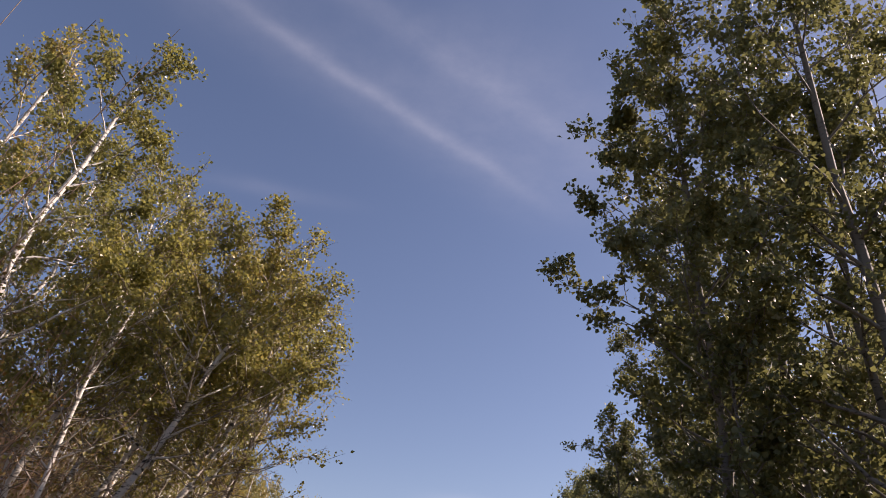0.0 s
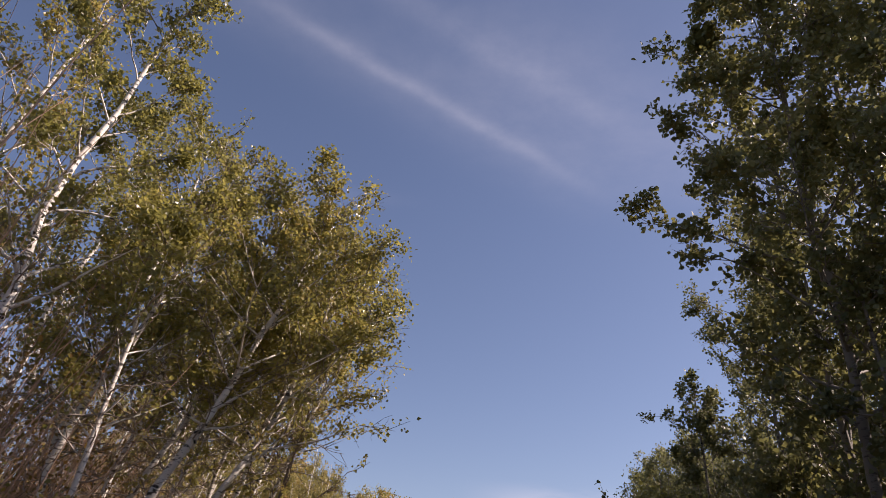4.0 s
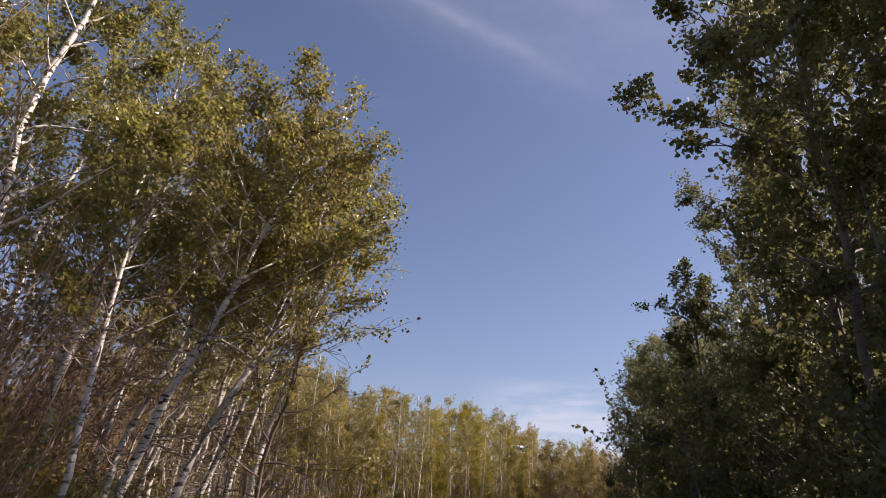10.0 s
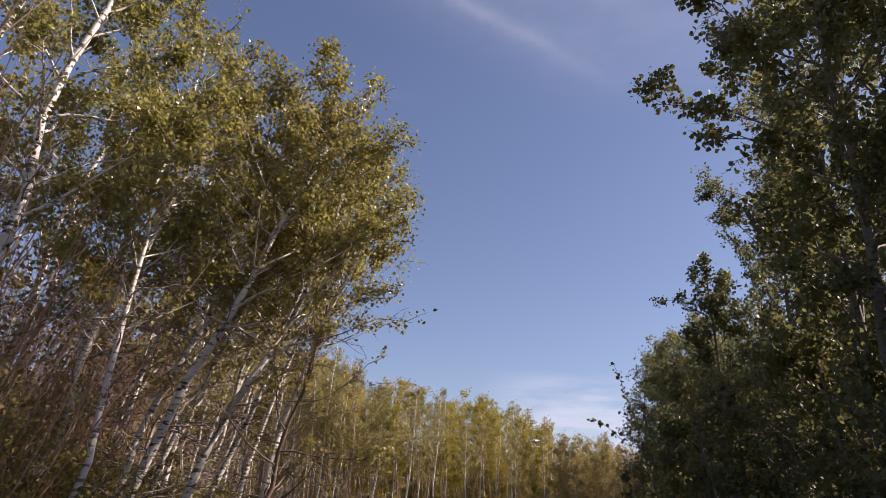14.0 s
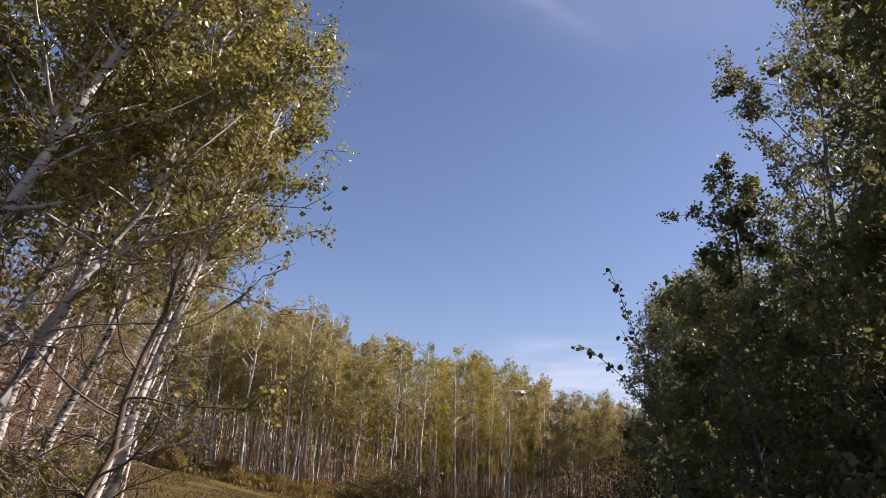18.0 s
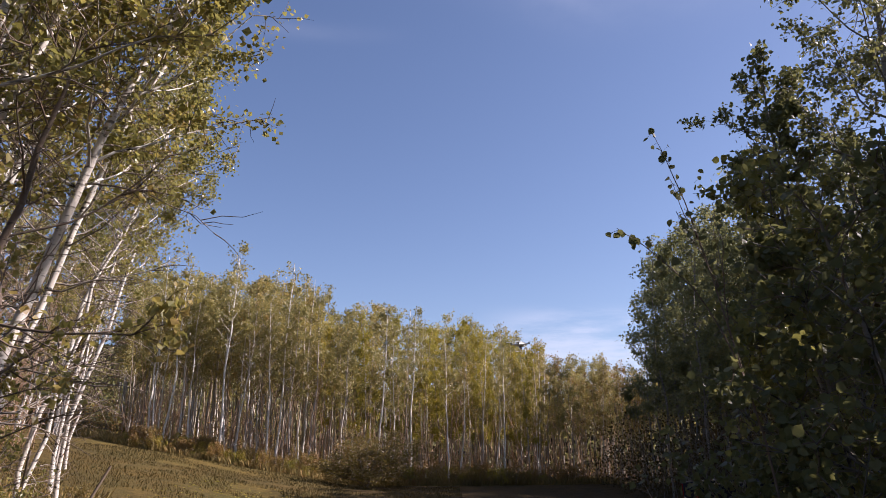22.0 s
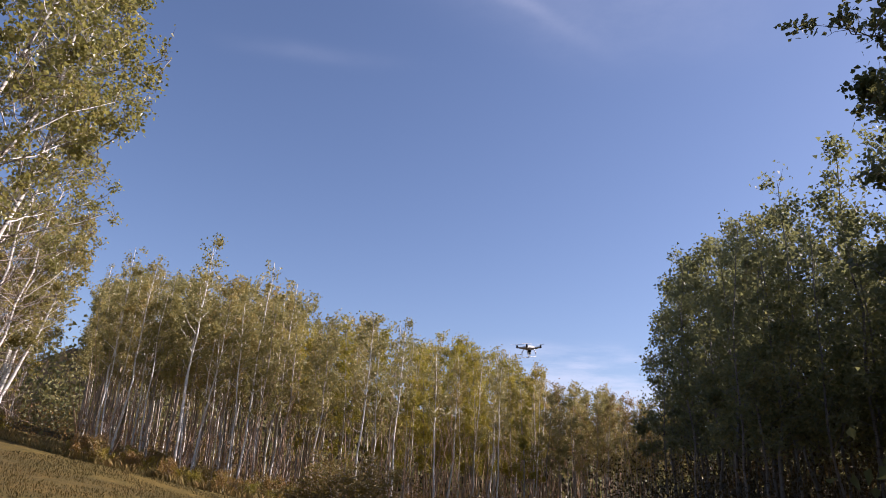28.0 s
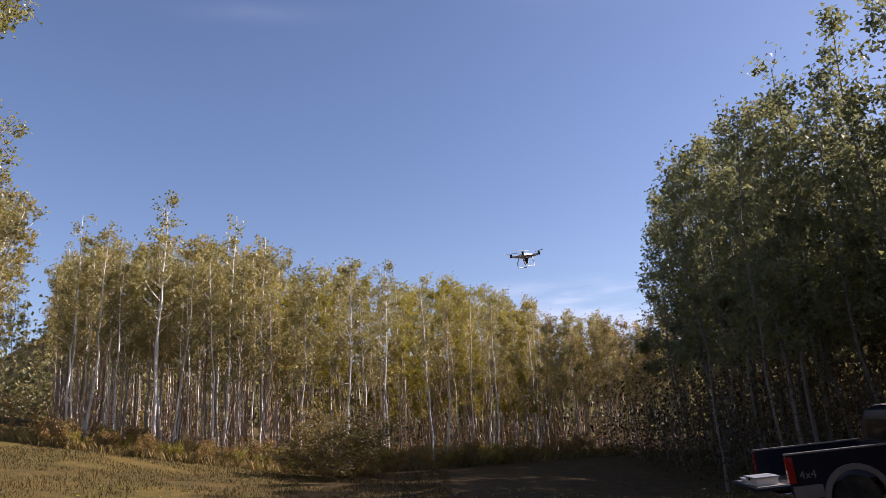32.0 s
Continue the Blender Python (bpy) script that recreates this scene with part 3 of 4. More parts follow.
# ---- the woods round the clearing: a few kinds of tree, copied ----
def kinds(n, name, label, group, seed, bark, leaf, **kw):
    out = []
    rng = np.random.default_rng(seed)
    for i in range(n):
        o = dict(kw)
        o["height"] = kw["height"] * rng.uniform(0.94, 1.04)
        o["radius"] = kw["radius"] * rng.uniform(0.75, 1.5)
        o["lean"] = (rng.uniform(-0.7, 0.9), rng.uniform(-0.5, 0.5))
        out.append(tree(name, 0, 0, label, bark=bark, leaf=leaf, group=group, split=False, z=0.05, seed=seed * 100 + i, branch=bark if bark in (BARK_GREY, BARK_EDGE) else None, **o))
    return out


def plant(stock, spots, seed, low=0.82, high=1.12, choose=None):
    rng = np.random.default_rng(seed)
    used = set()
    for i, (x, y, s) in enumerate(spots):
        c = choose(x, y, i, rng) if choose else i % len(stock)
        k = stock[c]
        q = s * rng.uniform(low, high)
        m = pose(x, y, gz(x, y) - 0.05, 0, 0, rng.uniform(0, 360))
        if c not in used:
            used.add(c)
            k.matrix_basis = m
            k.scale = (q, q, q)
        else:
            ob = copy_thing(k, m)
            ob.scale = (q, q, q)


def scatter(n, seed, inside, x0, x1, y0, y1, gap, size):
    rng = np.random.default_rng(seed)
    out, tries = [], 0
    while len(out) < n and tries < 60000:
        tries += 1
        x, y = rng.uniform(x0, x1), rng.uniform(y0, y1)
        if inside(x, y) and all((x - a) ** 2 + (y - b) ** 2 > gap * gap for a, b, _ in out):
            out.append((x, y, size(x, y)))
    return out


def far_edge(x):
    """Where the far wood begins."""
    return 39.5 + 0.03 * (x + 9) ** 2 * (x < -9) + 0.45 * max(0, x + 3)


def off_lane(x, y, half=1.5):
    """Clear of the grassy lane that leaves the clearing between the aspens and the far wood."""
    return abs(0.89 * (x + 14.9) + 0.45 * (y - 38.0)) > half


def top_from(x, y, ex, ey, table):
    """The height that a tree there needs for the skyline's angle over the eye."""
    az = math.degrees(math.atan2(x - ex, y - ey))
    el = np.interp(az, [p[0] for p in table], [p[1] for p in table])
    return 1.6 + math.hypot(x - ex, y - ey) * math.tan(radians(el)) - gz(x, y)


FAR_TOPS = [(-50, 12), (-33, 12.5), (-27, 13.8), (-24, 15.4), (-21, 15.0), (-18, 14.8), (-15.5, 15.6), (-12.5, 14.6), (-9, 13.3), (-6, 13.8), (-3, 12.3), (2, 11.5), (5.3, 10.6), (7, 10.1), (11, 8.4), (15, 8.0)]
RIGHT_TOPS = [(14, 8.2), (16, 12.6), (18, 16.2), (20.7, 19.4), (23.7, 21.2), (26.9, 25.0), (30.5, 23.4), (34.8, 28.5), (37.6, 25.6), (42, 28), (60, 31)]

SHAPE = dict(height=11.8, radius=0.053, crown_from=0.38, crown_wide=1.25, limbs=28, leaf_size=0.128, twigs=1, subs=3, spread=0.13, top_wide=0.35, limb_up=1.0, trunk_sides=5, far=True, crook=0.055, clump=1.3)
far_stock = kinds(8, "aspen_tree", "slender pale aspen with yellowing olive leaves", "aspens of the far wood", 3, BARK_FAR, LEAF_FAR, leaves=2000, **SHAPE)
far_stock += kinds(4, "aspen_tree", "slender aspen in full golden yellow leaf", "aspens of the far wood", 4, BARK_FAR, LEAF_GOLD, leaves=2500, **dict(SHAPE, crown_from=0.24))
far_stock += kinds(3, "aspen_tree", "slender pale aspen nearly bare of leaves", "aspens of the far wood", 6, BARK_EDGE, LEAF_FAR, leaves=600, **dict(SHAPE, limbs=14, dead=4))
far_stock += kinds(2, "aspen_tree", "thin aspen with rusty brown autumn leaves", "aspens of the far wood", 12, BARK_FAR, LEAF_SHRUB, leaves=1400, **SHAPE)
far_stock += kinds(5, "aspen_tree", "tall white-barked aspen at the wood's edge, bare below", "aspens of the far wood", 14, BARK_EDGE, LEAF_FAR, leaves=1400, **dict(SHAPE, crown_from=0.52, dead=3, radius=0.062))


def far_kind(x, y, i, rng):
    """Golden trees stand together about the middle of the wood."""
    gold = 0.85 * math.exp(-((x - 1.6) / 4.6) ** 2) + 0.06
    u = rng.random()
    if x < 5 and y < far_edge(x) + 2.0 and u < 0.68:
        return int(rng.integers(17, 22)) if u < 0.58 else int(rng.integers(12, 15))
    if x > 7.5 and u < 0.3:
        return int(rng.integers(15, 17))
    return int(rng.integers(8, 12)) if u < gold else int(rng.integers(12, 15)) if u < gold + 0.12 else int(rng.integers(0, 8))


spots = scatter(300, 5, lambda x, y: far_edge(x) < y < far_edge(x) + 17 and off_lane(x, y) and x + 0.5 * (y - 38) > -17.0, -30, 15, 39, 72, 0.55,
                lambda x, y: (min(13.2, max(4.0, top_from(x, y, 1.06, 10.7, FAR_TOPS))) - 0.35) / 11.8)
# single trees that stand out above the rest
spots += [(x, far_edge(x) + d, h / 11.8) for x, d, h in ((-9.9, 0.5, 11.5), (-7.3, 1.2, 10.6), (-5.8, 1.6, 10.2), (-12.9, 0.8, 10.3), (-12.0, 2.0, 10.6), (-2.4, 1.0, 9.2), (-13.6, 0.4, 9.6), (1.6, 1.5, 8.6), (-4.2, 0.6, 9.4))]
spots.sort(key=lambda p: p[1])
plant(far_stock, spots, 8, 0.82, 1.02, far_kind)

# the aspens beyond the lane
for x, y, h, lx, sd in ((-16.3, 37.4, 8.4, 2.0, 401), (-17.0, 38.6, 8.8, 1.8, 402), (-17.6, 36.6, 9.0, 1.5, 403), (-18.5, 38.4, 9.6, 1.4, 404), (-16.6, 36.2, 7.2, 1.6, 405),
                        (-18.3, 40.4, 9.4, 1.2, 406), (-19.6, 37.0, 9.8, 1.4, 407), (-20.2, 40.0, 10.0, 1.0, 408), (-19.6, 42.4, 10.0, 1.0, 409), (-21.6, 38.4, 10.4, 1.0, 410), (-22.6, 42.0, 10.6, 0.8, 411)):
    tree("aspen_tree", x, y, "leaning white-barked aspen beside the lane mouth", bark=BARK_EDGE, group="aspens beside the lane", leaf=LEAF_FAR, height=h, lean=(lx, 0.2), radius=0.075,
         crown_from=0.40, crown_wide=1.4, limbs=22, leaves=3600, leaf_size=0.105, seed=sd, twigs=2, subs=3, spread=0.10, crook=0.09, dead=6, clump=1.0, top_wide=0.45)

right_stock = kinds(7, "poplar_tree", "tall shaded poplar with green leaves and grey trunk", "poplars behind the truck", 9, BARK_GREY, LEAF_WOOD,
                    height=11.5, radius=0.043, crown_from=0.30, crown_wide=1.4, limbs=26, leaves=3000, leaf_size=0.122, twigs=1, subs=3, spread=0.15, top_wide=0.35, trunk_sides=5, far=True, clump=1.4, crook=0.09)
spots = [(9.2, 28.6, 0.9), (10.2, 29.3, 0.95)] + scatter(90, 15, lambda x, y: y > 28.4 - 0.25 * max(0, x - 9.5) and x > 8.6 - 0.05 * (min(y, 33) - 25) + 0.35 * max(0, y - 33) and (x < 12 or y > 28.2 or x > 15.5), 7.0, 26, 25, 46, 1.0,
                lambda x, y: min(13.5, max(4.5, top_from(x, y, 0.8, 11.0, RIGHT_TOPS))) / 11.5)
# mostly unseen trees, added to shade the clearing and the woods' lower parts
spots += scatter(46, 16, lambda x, y: x > 15.2 and abs(y - 25.4 + 0.141 * (x - 10.5)) > 1.7, 15, 27, 6, 27, 1.3,
                 lambda x, y: min(14.5, max(13.0, top_from(x, y, 0.8, 11.0, RIGHT_TOPS))) / 11.5)
spots += scatter(30, 19, lambda x, y: x > 10.5 and y < 19, 10, 21, 1, 19, 1.4, lambda x, y: 1.0)
spots += scatter(16, 17, lambda x, y: True, 15.5, 29, 44, 58, 1.6, lambda x, y: 1.0)
spots = [p for p in spots if p[0] > 24 or abs(p[1] - 25.84 + 0.149 * (p[0] - 7.92)) > 2.5]
# the sun finds a way to the truck's roof
spots = [p for p in spots if not (0 < 0.993 * (p[0] - 9.7) + 0.12 * (p[1] - 24.0) < 15 and abs(0.993 * (p[1] - 24.0) - 0.12 * (p[0] - 9.7)) < 2.0)]
# seven unseen trees added right of the view to shade the clearing's ground
spots += [(11.3, 17.8, 1.18), (12.6, 19.4, 1.2), (12.4, 21.2, 1.2), (13.9, 20.4, 1.2), (14.8, 22.4, 1.2), (13.4, 17.0, 1.15), (15.2, 18.6, 1.2)]
plant(right_stock, spots, 18, 0.84, 0.98)

# ring wall added behind all the trunks, dark in colour for distant shaded wood
def make_backdrop():
    m, N = material("shaded_wood_wall")
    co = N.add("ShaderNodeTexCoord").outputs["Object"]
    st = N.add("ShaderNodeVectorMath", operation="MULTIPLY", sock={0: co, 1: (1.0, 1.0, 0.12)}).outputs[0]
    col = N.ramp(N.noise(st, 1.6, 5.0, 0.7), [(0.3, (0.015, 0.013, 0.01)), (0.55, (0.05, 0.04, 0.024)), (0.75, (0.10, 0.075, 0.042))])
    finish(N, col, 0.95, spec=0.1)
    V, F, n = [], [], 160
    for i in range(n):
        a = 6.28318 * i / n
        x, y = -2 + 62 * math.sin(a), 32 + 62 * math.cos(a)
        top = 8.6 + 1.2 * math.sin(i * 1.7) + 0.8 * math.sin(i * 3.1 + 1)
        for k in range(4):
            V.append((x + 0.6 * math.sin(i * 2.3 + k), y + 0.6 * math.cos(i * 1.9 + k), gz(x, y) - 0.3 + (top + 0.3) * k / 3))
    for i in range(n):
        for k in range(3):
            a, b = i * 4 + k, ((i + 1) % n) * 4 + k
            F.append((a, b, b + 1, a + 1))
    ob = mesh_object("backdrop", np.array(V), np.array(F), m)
    tagged(ob, "plain dark wall standing in for the shaded distant wood", "woods", kind="structure")


make_backdrop()

# ---- underwood ----
STEM = bark_material("thicket_bark", (0.60, 0.42, 0.29), (0.44, 0.28, 0.18), (0.06, 0.045, 0.035), 0.4)


def thicket(name, label, n, seed, inside, x0, x1, y0, y1, h0, h1, lean, mat, r=0.014):
    """Countless thin stems."""
    rng = np.random.default_rng(seed)
    H, made, tries = Heap(), 0, 0
    while made < n and tries < n * 20:
        tries += 1
        x, y = rng.uniform(x0, x1), rng.uniform(y0, y1)
        if not inside(x, y):
            continue
        made += 1
        h = rng.uniform(h0, h1)
        d = np.array([lean[0] + rng.normal() * 0.13, lean[1] + rng.normal() * 0.13, 1.0])
        line = wander((x, y, gz(x, y) - 0.05), d / np.linalg.norm(d), h, 4, rng, 0.07, 0.02)
        rr = r * rng.uniform(0.6, 1.5)
        H.add(*tube(line, [rr, rr * 0.9, rr * 0.7, rr * 0.45, 0.003], 3))
    ob = mesh_object(name, *H.arrays(), mat)
    tagged(ob, label, "thicket", kind="stuff")
    return ob


thicket("thicket", "dense thicket of thin reddish brown stems", 1900, 31, lambda x, y: x < -5.0 - 0.33 * (y - 6), -15, -4, 4, 30, 3.0, 7.5, (0.18, 0.0), STEM, 0.012)
thicket("thicket", "thin brown stems crowding the far wood", 900, 32, lambda x, y: far_edge(x) + 0.3 < y and off_lane(x, y), -34, 13, 39, 60, 3.0, 7.0, (0.03, 0.0), STEM, 0.018)
thicket("thicket", "pale thin stems under the shaded poplars", 1150, 33, lambda x, y: (y > 29.5 and x > 9) or (x > 5.8 and y < 13), 4.5, 24, 3, 44, 2.0, 5.2, (-0.03, 0.0), BARK_GREY, 0.014)


def leaf_cloud(name, label, category, n, seed, inside, box_, size, mat, shape):
    """Countless leaves over a stretch of wood, thinning upwards."""
    rng = np.random.default_rng(seed)
    c = np.empty((0, 3))
    while len(c) < n:
        p = np.stack([rng.uniform(box_[0], box_[1], n), rng.uniform(box_[2], box_[3], n), rng.uniform(0, 1, n)], 1)
        lump = np.sin(p[:, 0] * 1.9 + 3 * np.sin(p[:, 1] * 0.8)) * np.sin(p[:, 1] * 1.7 + 2 * np.sin(p[:, 0] * 0.6))
        top = box_[4] + (box_[5] - box_[4]) * (0.5 + 0.5 * lump)
        p[:, 2] = p[:, 2] ** shape * top
        keep = inside(p[:, 0], p[:, 1])
        p = p[keep]
        p[:, 2] += ground_z(p[:, 0], p[:, 1])
        c = np.concatenate([c, p])
    c = c[:n]
    ob = mesh_object(name, *leaf_quads(c, size, rng), mat, smooth_shade=False)
    tagged(ob, label, category, kind="stuff")
    return ob


def outside(x, y):
    """All round the clearing, beyond the trees that stand singly."""
    return (x < -17) | (x > 26) | (y > 64) | (y < -8)


# the ring runs unseen behind the camera too, added there to block sky light
leaf_cloud("distant_woods", "autumn woods round the clearing, added behind the camera to block sky light", "woods", 40000, 51, outside, (-45, 42, -26, 84, 5.0, 8.5), 0.28, LEAF_FAR, 0.8)
# low dark leaf band added to fill bright gaps with the wood's shade
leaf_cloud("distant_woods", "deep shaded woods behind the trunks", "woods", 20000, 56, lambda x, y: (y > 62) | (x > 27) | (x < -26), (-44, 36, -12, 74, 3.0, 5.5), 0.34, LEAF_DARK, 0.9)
leaf_cloud("underwood", "brown and green underwood of the far wood", "underwood", 15000, 52, lambda x, y: (y > 41.0 + 0.03 * (x + 9) ** 2 * (x < -9) + 0.45 * np.maximum(0, x + 3)) & (y < 64), (-33, 14, 40.5, 62, 0.7, 2.4), 0.11, LEAF_SHRUB, 1.2)
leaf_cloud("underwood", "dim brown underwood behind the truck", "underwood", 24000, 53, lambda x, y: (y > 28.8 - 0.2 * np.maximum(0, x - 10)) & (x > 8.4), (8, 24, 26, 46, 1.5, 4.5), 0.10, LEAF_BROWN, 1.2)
# leaf mass added beyond the truck to block low sun, with a sun gap
leaf_cloud("distant_woods", "dense woods added beyond the truck to block the low sun", "woods", 46000, 57, lambda x, y: (x > 18.5) & (np.abs(y - 25.7 - 0.325 * (x - 10.5)) > 1.6), (18, 34, 8, 64, 7.0, 11.0), 0.24, LEAF_BROWN, 0.9)
leaf_cloud("underwood", "sparse brown leaves low among the near aspens", "underwood", 16000, 58, lambda x, y: (x < -3.7 - 0.2 * (y - 7)) & (x > -7.5 - 0.2 * (y - 7)), (-9, -2.6, 5.5, 14.5, 3.5, 6.0), 0.050, LEAF_SHRUB, 0.8)
thicket("thicket", "thin brown stems among the near aspens", 480, 34, lambda x, y: -8.5 - 0.2 * (y - 7) < x < -4.4 - 0.2 * (y - 7), -10, -2.6, 5.5, 15, 2.0, 5.0, (0.25, 0.0), STEM, 0.011)
leaf_cloud("underwood", "brown leafy underwood between the aspens", "underwood", 26000, 54, lambda x, y: x < -5.0 - 0.33 * (y - 6), (-17, -4, 4, 30, 1.0, 5.0), 0.085, LEAF_SHRUB, 1.2)
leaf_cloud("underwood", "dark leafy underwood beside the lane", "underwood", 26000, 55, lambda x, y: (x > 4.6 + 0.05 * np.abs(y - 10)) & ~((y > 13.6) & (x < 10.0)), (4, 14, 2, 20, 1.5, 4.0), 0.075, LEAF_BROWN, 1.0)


# ---- shrubs ----
def shrub_kinds(n, name, label, group, seed, leaf, height, wide, leaves, size):
    rng = np.random.default_rng(seed)
    return [tree(name, 0, 0, label, "shrub", bark=TWIG, leaf=leaf, group=group, split=False, z=0.05, height=height * rng.uniform(0.9, 1.1), lean=(rng.uniform(-0.2, 0.2), 0.0),
                 radius=0.02, crown_from=0.06, crown_wide=wide, limbs=20, leaves=leaves, leaf_size=size, seed=seed * 50 + i, twigs=2, subs=2, spread=0.08, limb_up=0.45, top_wide=0.5, trunk_sides=5) for i in range(n)]


red = shrub_kinds(3, "shrub", "low shrub with rusty orange autumn leaves", "shrubs along the wood's edge", 81, LEAF_SHRUB, 1.0, 0.7, 1500, 0.07)
spots = scatter(64, 82, lambda x, y: far_edge(x) - 1.0 < y < far_edge(x) + 0.8 and off_lane(x, y), -22, 8, 38, 54, 0.55, lambda x, y: 1.0)
spots += [(-3.5, 7.4, 0.8), (-3.3, 9.2, 0.7), (-4.1, 6.2, 0.9), (-3.4, 11.0, 0.7), (-3.9, 12.9, 0.7), (-5.4, 15.0, 0.8), (-6.0, 17.0, 0.7), (-6.2, 20.0, 0.7)]
plant(red, spots, 83, 0.42, 0.8)
gold = shrub_kinds(2, "shrub", "low shrub with yellow and orange autumn leaves", "shrubs along the wood's edge", 87, LEAF_GOLD, 0.9, 0.6, 1100, 0.07)
spots = scatter(44, 88, lambda x, y: far_edge(x) - 1.0 < y < far_edge(x) + 0.4 and off_lane(x, y), -20, 6, 38, 50, 0.6, lambda x, y: 1.0)
spots += [(8.0, 17.4, 2.0), (8.8, 18.0, 1.8), (7.6, 16.6, 1.6)]
plant(gold, spots, 89, 0.42, 0.8)
olive = shrub_kinds(3, "shrub", "leafy olive shrub under the leaning aspens", "shrubs under the aspens", 90, LEAF, 1.9, 0.85, 2000, 0.055)
spots = [(-3.6, 6.9, 0.8), (-4.4, 7.2, 1.0), (-3.9, 8.2, 0.9), (-4.9, 8.6, 1.1), (-3.4, 8.9, 0.6), (-4.2, 9.6, 1.0), (-3.3, 10.2, 0.7), (-5.4, 7.6, 1.2), (-3.8, 11.6, 0.8),
         (-2.6, 11.2, 0.42), (-2.9, 11.9, 0.5), (-3.2, 12.6, 0.5), (-2.5, 10.3, 0.36), (-3.0, 9.7, 0.5), (-2.9, 8.4, 0.45), (-2.8, 12.9, 0.35), (-4.6, 10.9, 1.0), (-5.6, 10.0, 1.2), (-4.4, 13.2, 0.9), (-5.0, 14.4, 1.0), (-6.4, 12.2, 1.2), (-6.0, 16.2, 0.9)]
plant(olive, spots, 91, 0.85, 1.1)
green = shrub_kinds(2, "shrub", "leafy green shrub in the shade", "shrubs on the shaded side", 85, LEAF_DARK, 1.3, 0.8, 1800, 0.065)
spots = [(3.9, 8.2, 1.1), (4.0, 9.6, 1.1), (3.5, 12.4, 1.1), (4.6, 12.9, 1.0), (6.0, 13.8, 0.7), (4.3, 5.2, 1.1), (8.6, 17.0, 0.6), (9.6, 18.4, 0.5), (14.6, 22.0, 0.9), (15.4, 24.6, 1.0), (13.6, 21.4, 0.5)]
plant(green, spots, 86, 0.85, 1.15)

# the broad bush before the far wood
bush = tree("bush", -2.4, 37.0, "broad rounded bush of rust and olive leaves", "bush", bark=TWIG, leaf=LEAF_BUSH, height=1.6, lean=(0.2, 0), radius=0.03, crown_from=0.05,
            crown_wide=1.6, limbs=40, leaves=9000, leaf_size=0.075, seed=88, twigs=3, subs=3, spread=0.10, limb_up=0.35, top_wide=0.6)
bush.scale = (1.25, 1.0, 0.92)


# ---- dead sticks at the lane's side ----
for x, y, h, lx, sd in ((-2.95, 12.7, 1.55, 0.42, 91), (-3.55, 13.2, 1.6, 0.45, 92), (-2.75, 12.0, 1.2, 0.35, 93)):
    rng = np.random.default_rng(sd)
    st = new("dead_sapling")
    st.location = (x, y, gz(x, y) - 0.05)
    tagged(st, "bare dead sapling with a broken side shoot", "sapling", "dead saplings")
    line = wander((0, 0, 0), np.array([lx, 0, 1.0]) / math.hypot(lx, 1), h, 6, rng, 0.06, 0.0)
    mesh_object("stem", *tube(line, np.linspace(0.022, 0.012, 7), 6), TWIG, st)
    for k in (3, 4):
        side = wander(line[k], np.array([0.8, rng.normal() * 0.4, 0.5]), 0.35, 3, rng, 0.1, 0.0)
        mesh_object("shoot", *tube(side, [0.012, 0.009, 0.007, 0.003], 5), TWIG, st)


# ---- grass ----
def grass(name, label, n, seed, inside, box_, h0, h1, mat):
    rng = np.random.default_rng(seed)
    x = rng.uniform(box_[0], box_[1], n * 4)
    y = rng.uniform(box_[2], box_[3], n * 4)
    keep = inside(x, y)
    x, y = x[keep][:n], y[keep][:n]
    m = len(x)
    z = ground_z(x, y)
    h = rng.uniform(h0, h1, m)
    a = rng.uniform(0, 6.28, m)
    w = rng.uniform(0.006, 0.016, m)
    b = rng.normal(size=(m, 2)) * h[:, None] * 0.35
    dx, dy = np.cos(a) * w, np.sin(a) * w
    V = np.stack([np.stack([x - dx, y - dy, z - 0.02], 1), np.stack([x + dx, y + dy, z - 0.02], 1),
                  np.stack([x + b[:, 0] * 0.4 + dx * 0.7, y + b[:, 1] * 0.4 + dy * 0.7, z + h * 0.6], 1), np.stack([x + b[:, 0], y + b[:, 1], z + h], 1)], 1).reshape(-1, 3)
    ob = mesh_object(name, V, np.arange(4 * m).reshape(-1, 4), mat, smooth_shade=False)
    tagged(ob, label, "grass", kind="stuff")


grass("tall_grass", "tall dry grass along the far wood", 26000, 101, lambda x, y: np.abs(y - (39.3 + 0.03 * (x + 9) ** 2 * (x < -9) + 0.45 * np.maximum(0, x + 3))) < 1.1, (-24, 10, 37, 52), 0.12, 0.40, GRASS)
grass("tall_grass", "tall dry grass under the aspens", 14000, 103, lambda x, y: (x < -3.2 - 0.22 * (y - 7)) & (x > -6.5 - 0.22 * (y - 7)), (-12, -2, 5, 22), 0.12, 0.45, GRASS)
grass("tall_grass", "tall grass round the parked truck", 9000, 104, lambda x, y: (x > 3.6) & ~((x > 6.4) & (x < 14.2) & (np.abs(y - 25.3 + 0.149 * (x - 7.3)) < 1.35)), (3.6, 17, 18, 29), 0.03, 0.13, GRASS)

grass("short_grass", "short mown grass, green and straw", 46000, 105, lambda x, y: np.sin(x * 1.3 + 2 * np.sin(y * 0.7)) * np.sin(y * 1.1 + x * 0.4) > -0.45, (-14, 1.5, 11, 38.6), 0.03, 0.10, GRASS_SHORT)


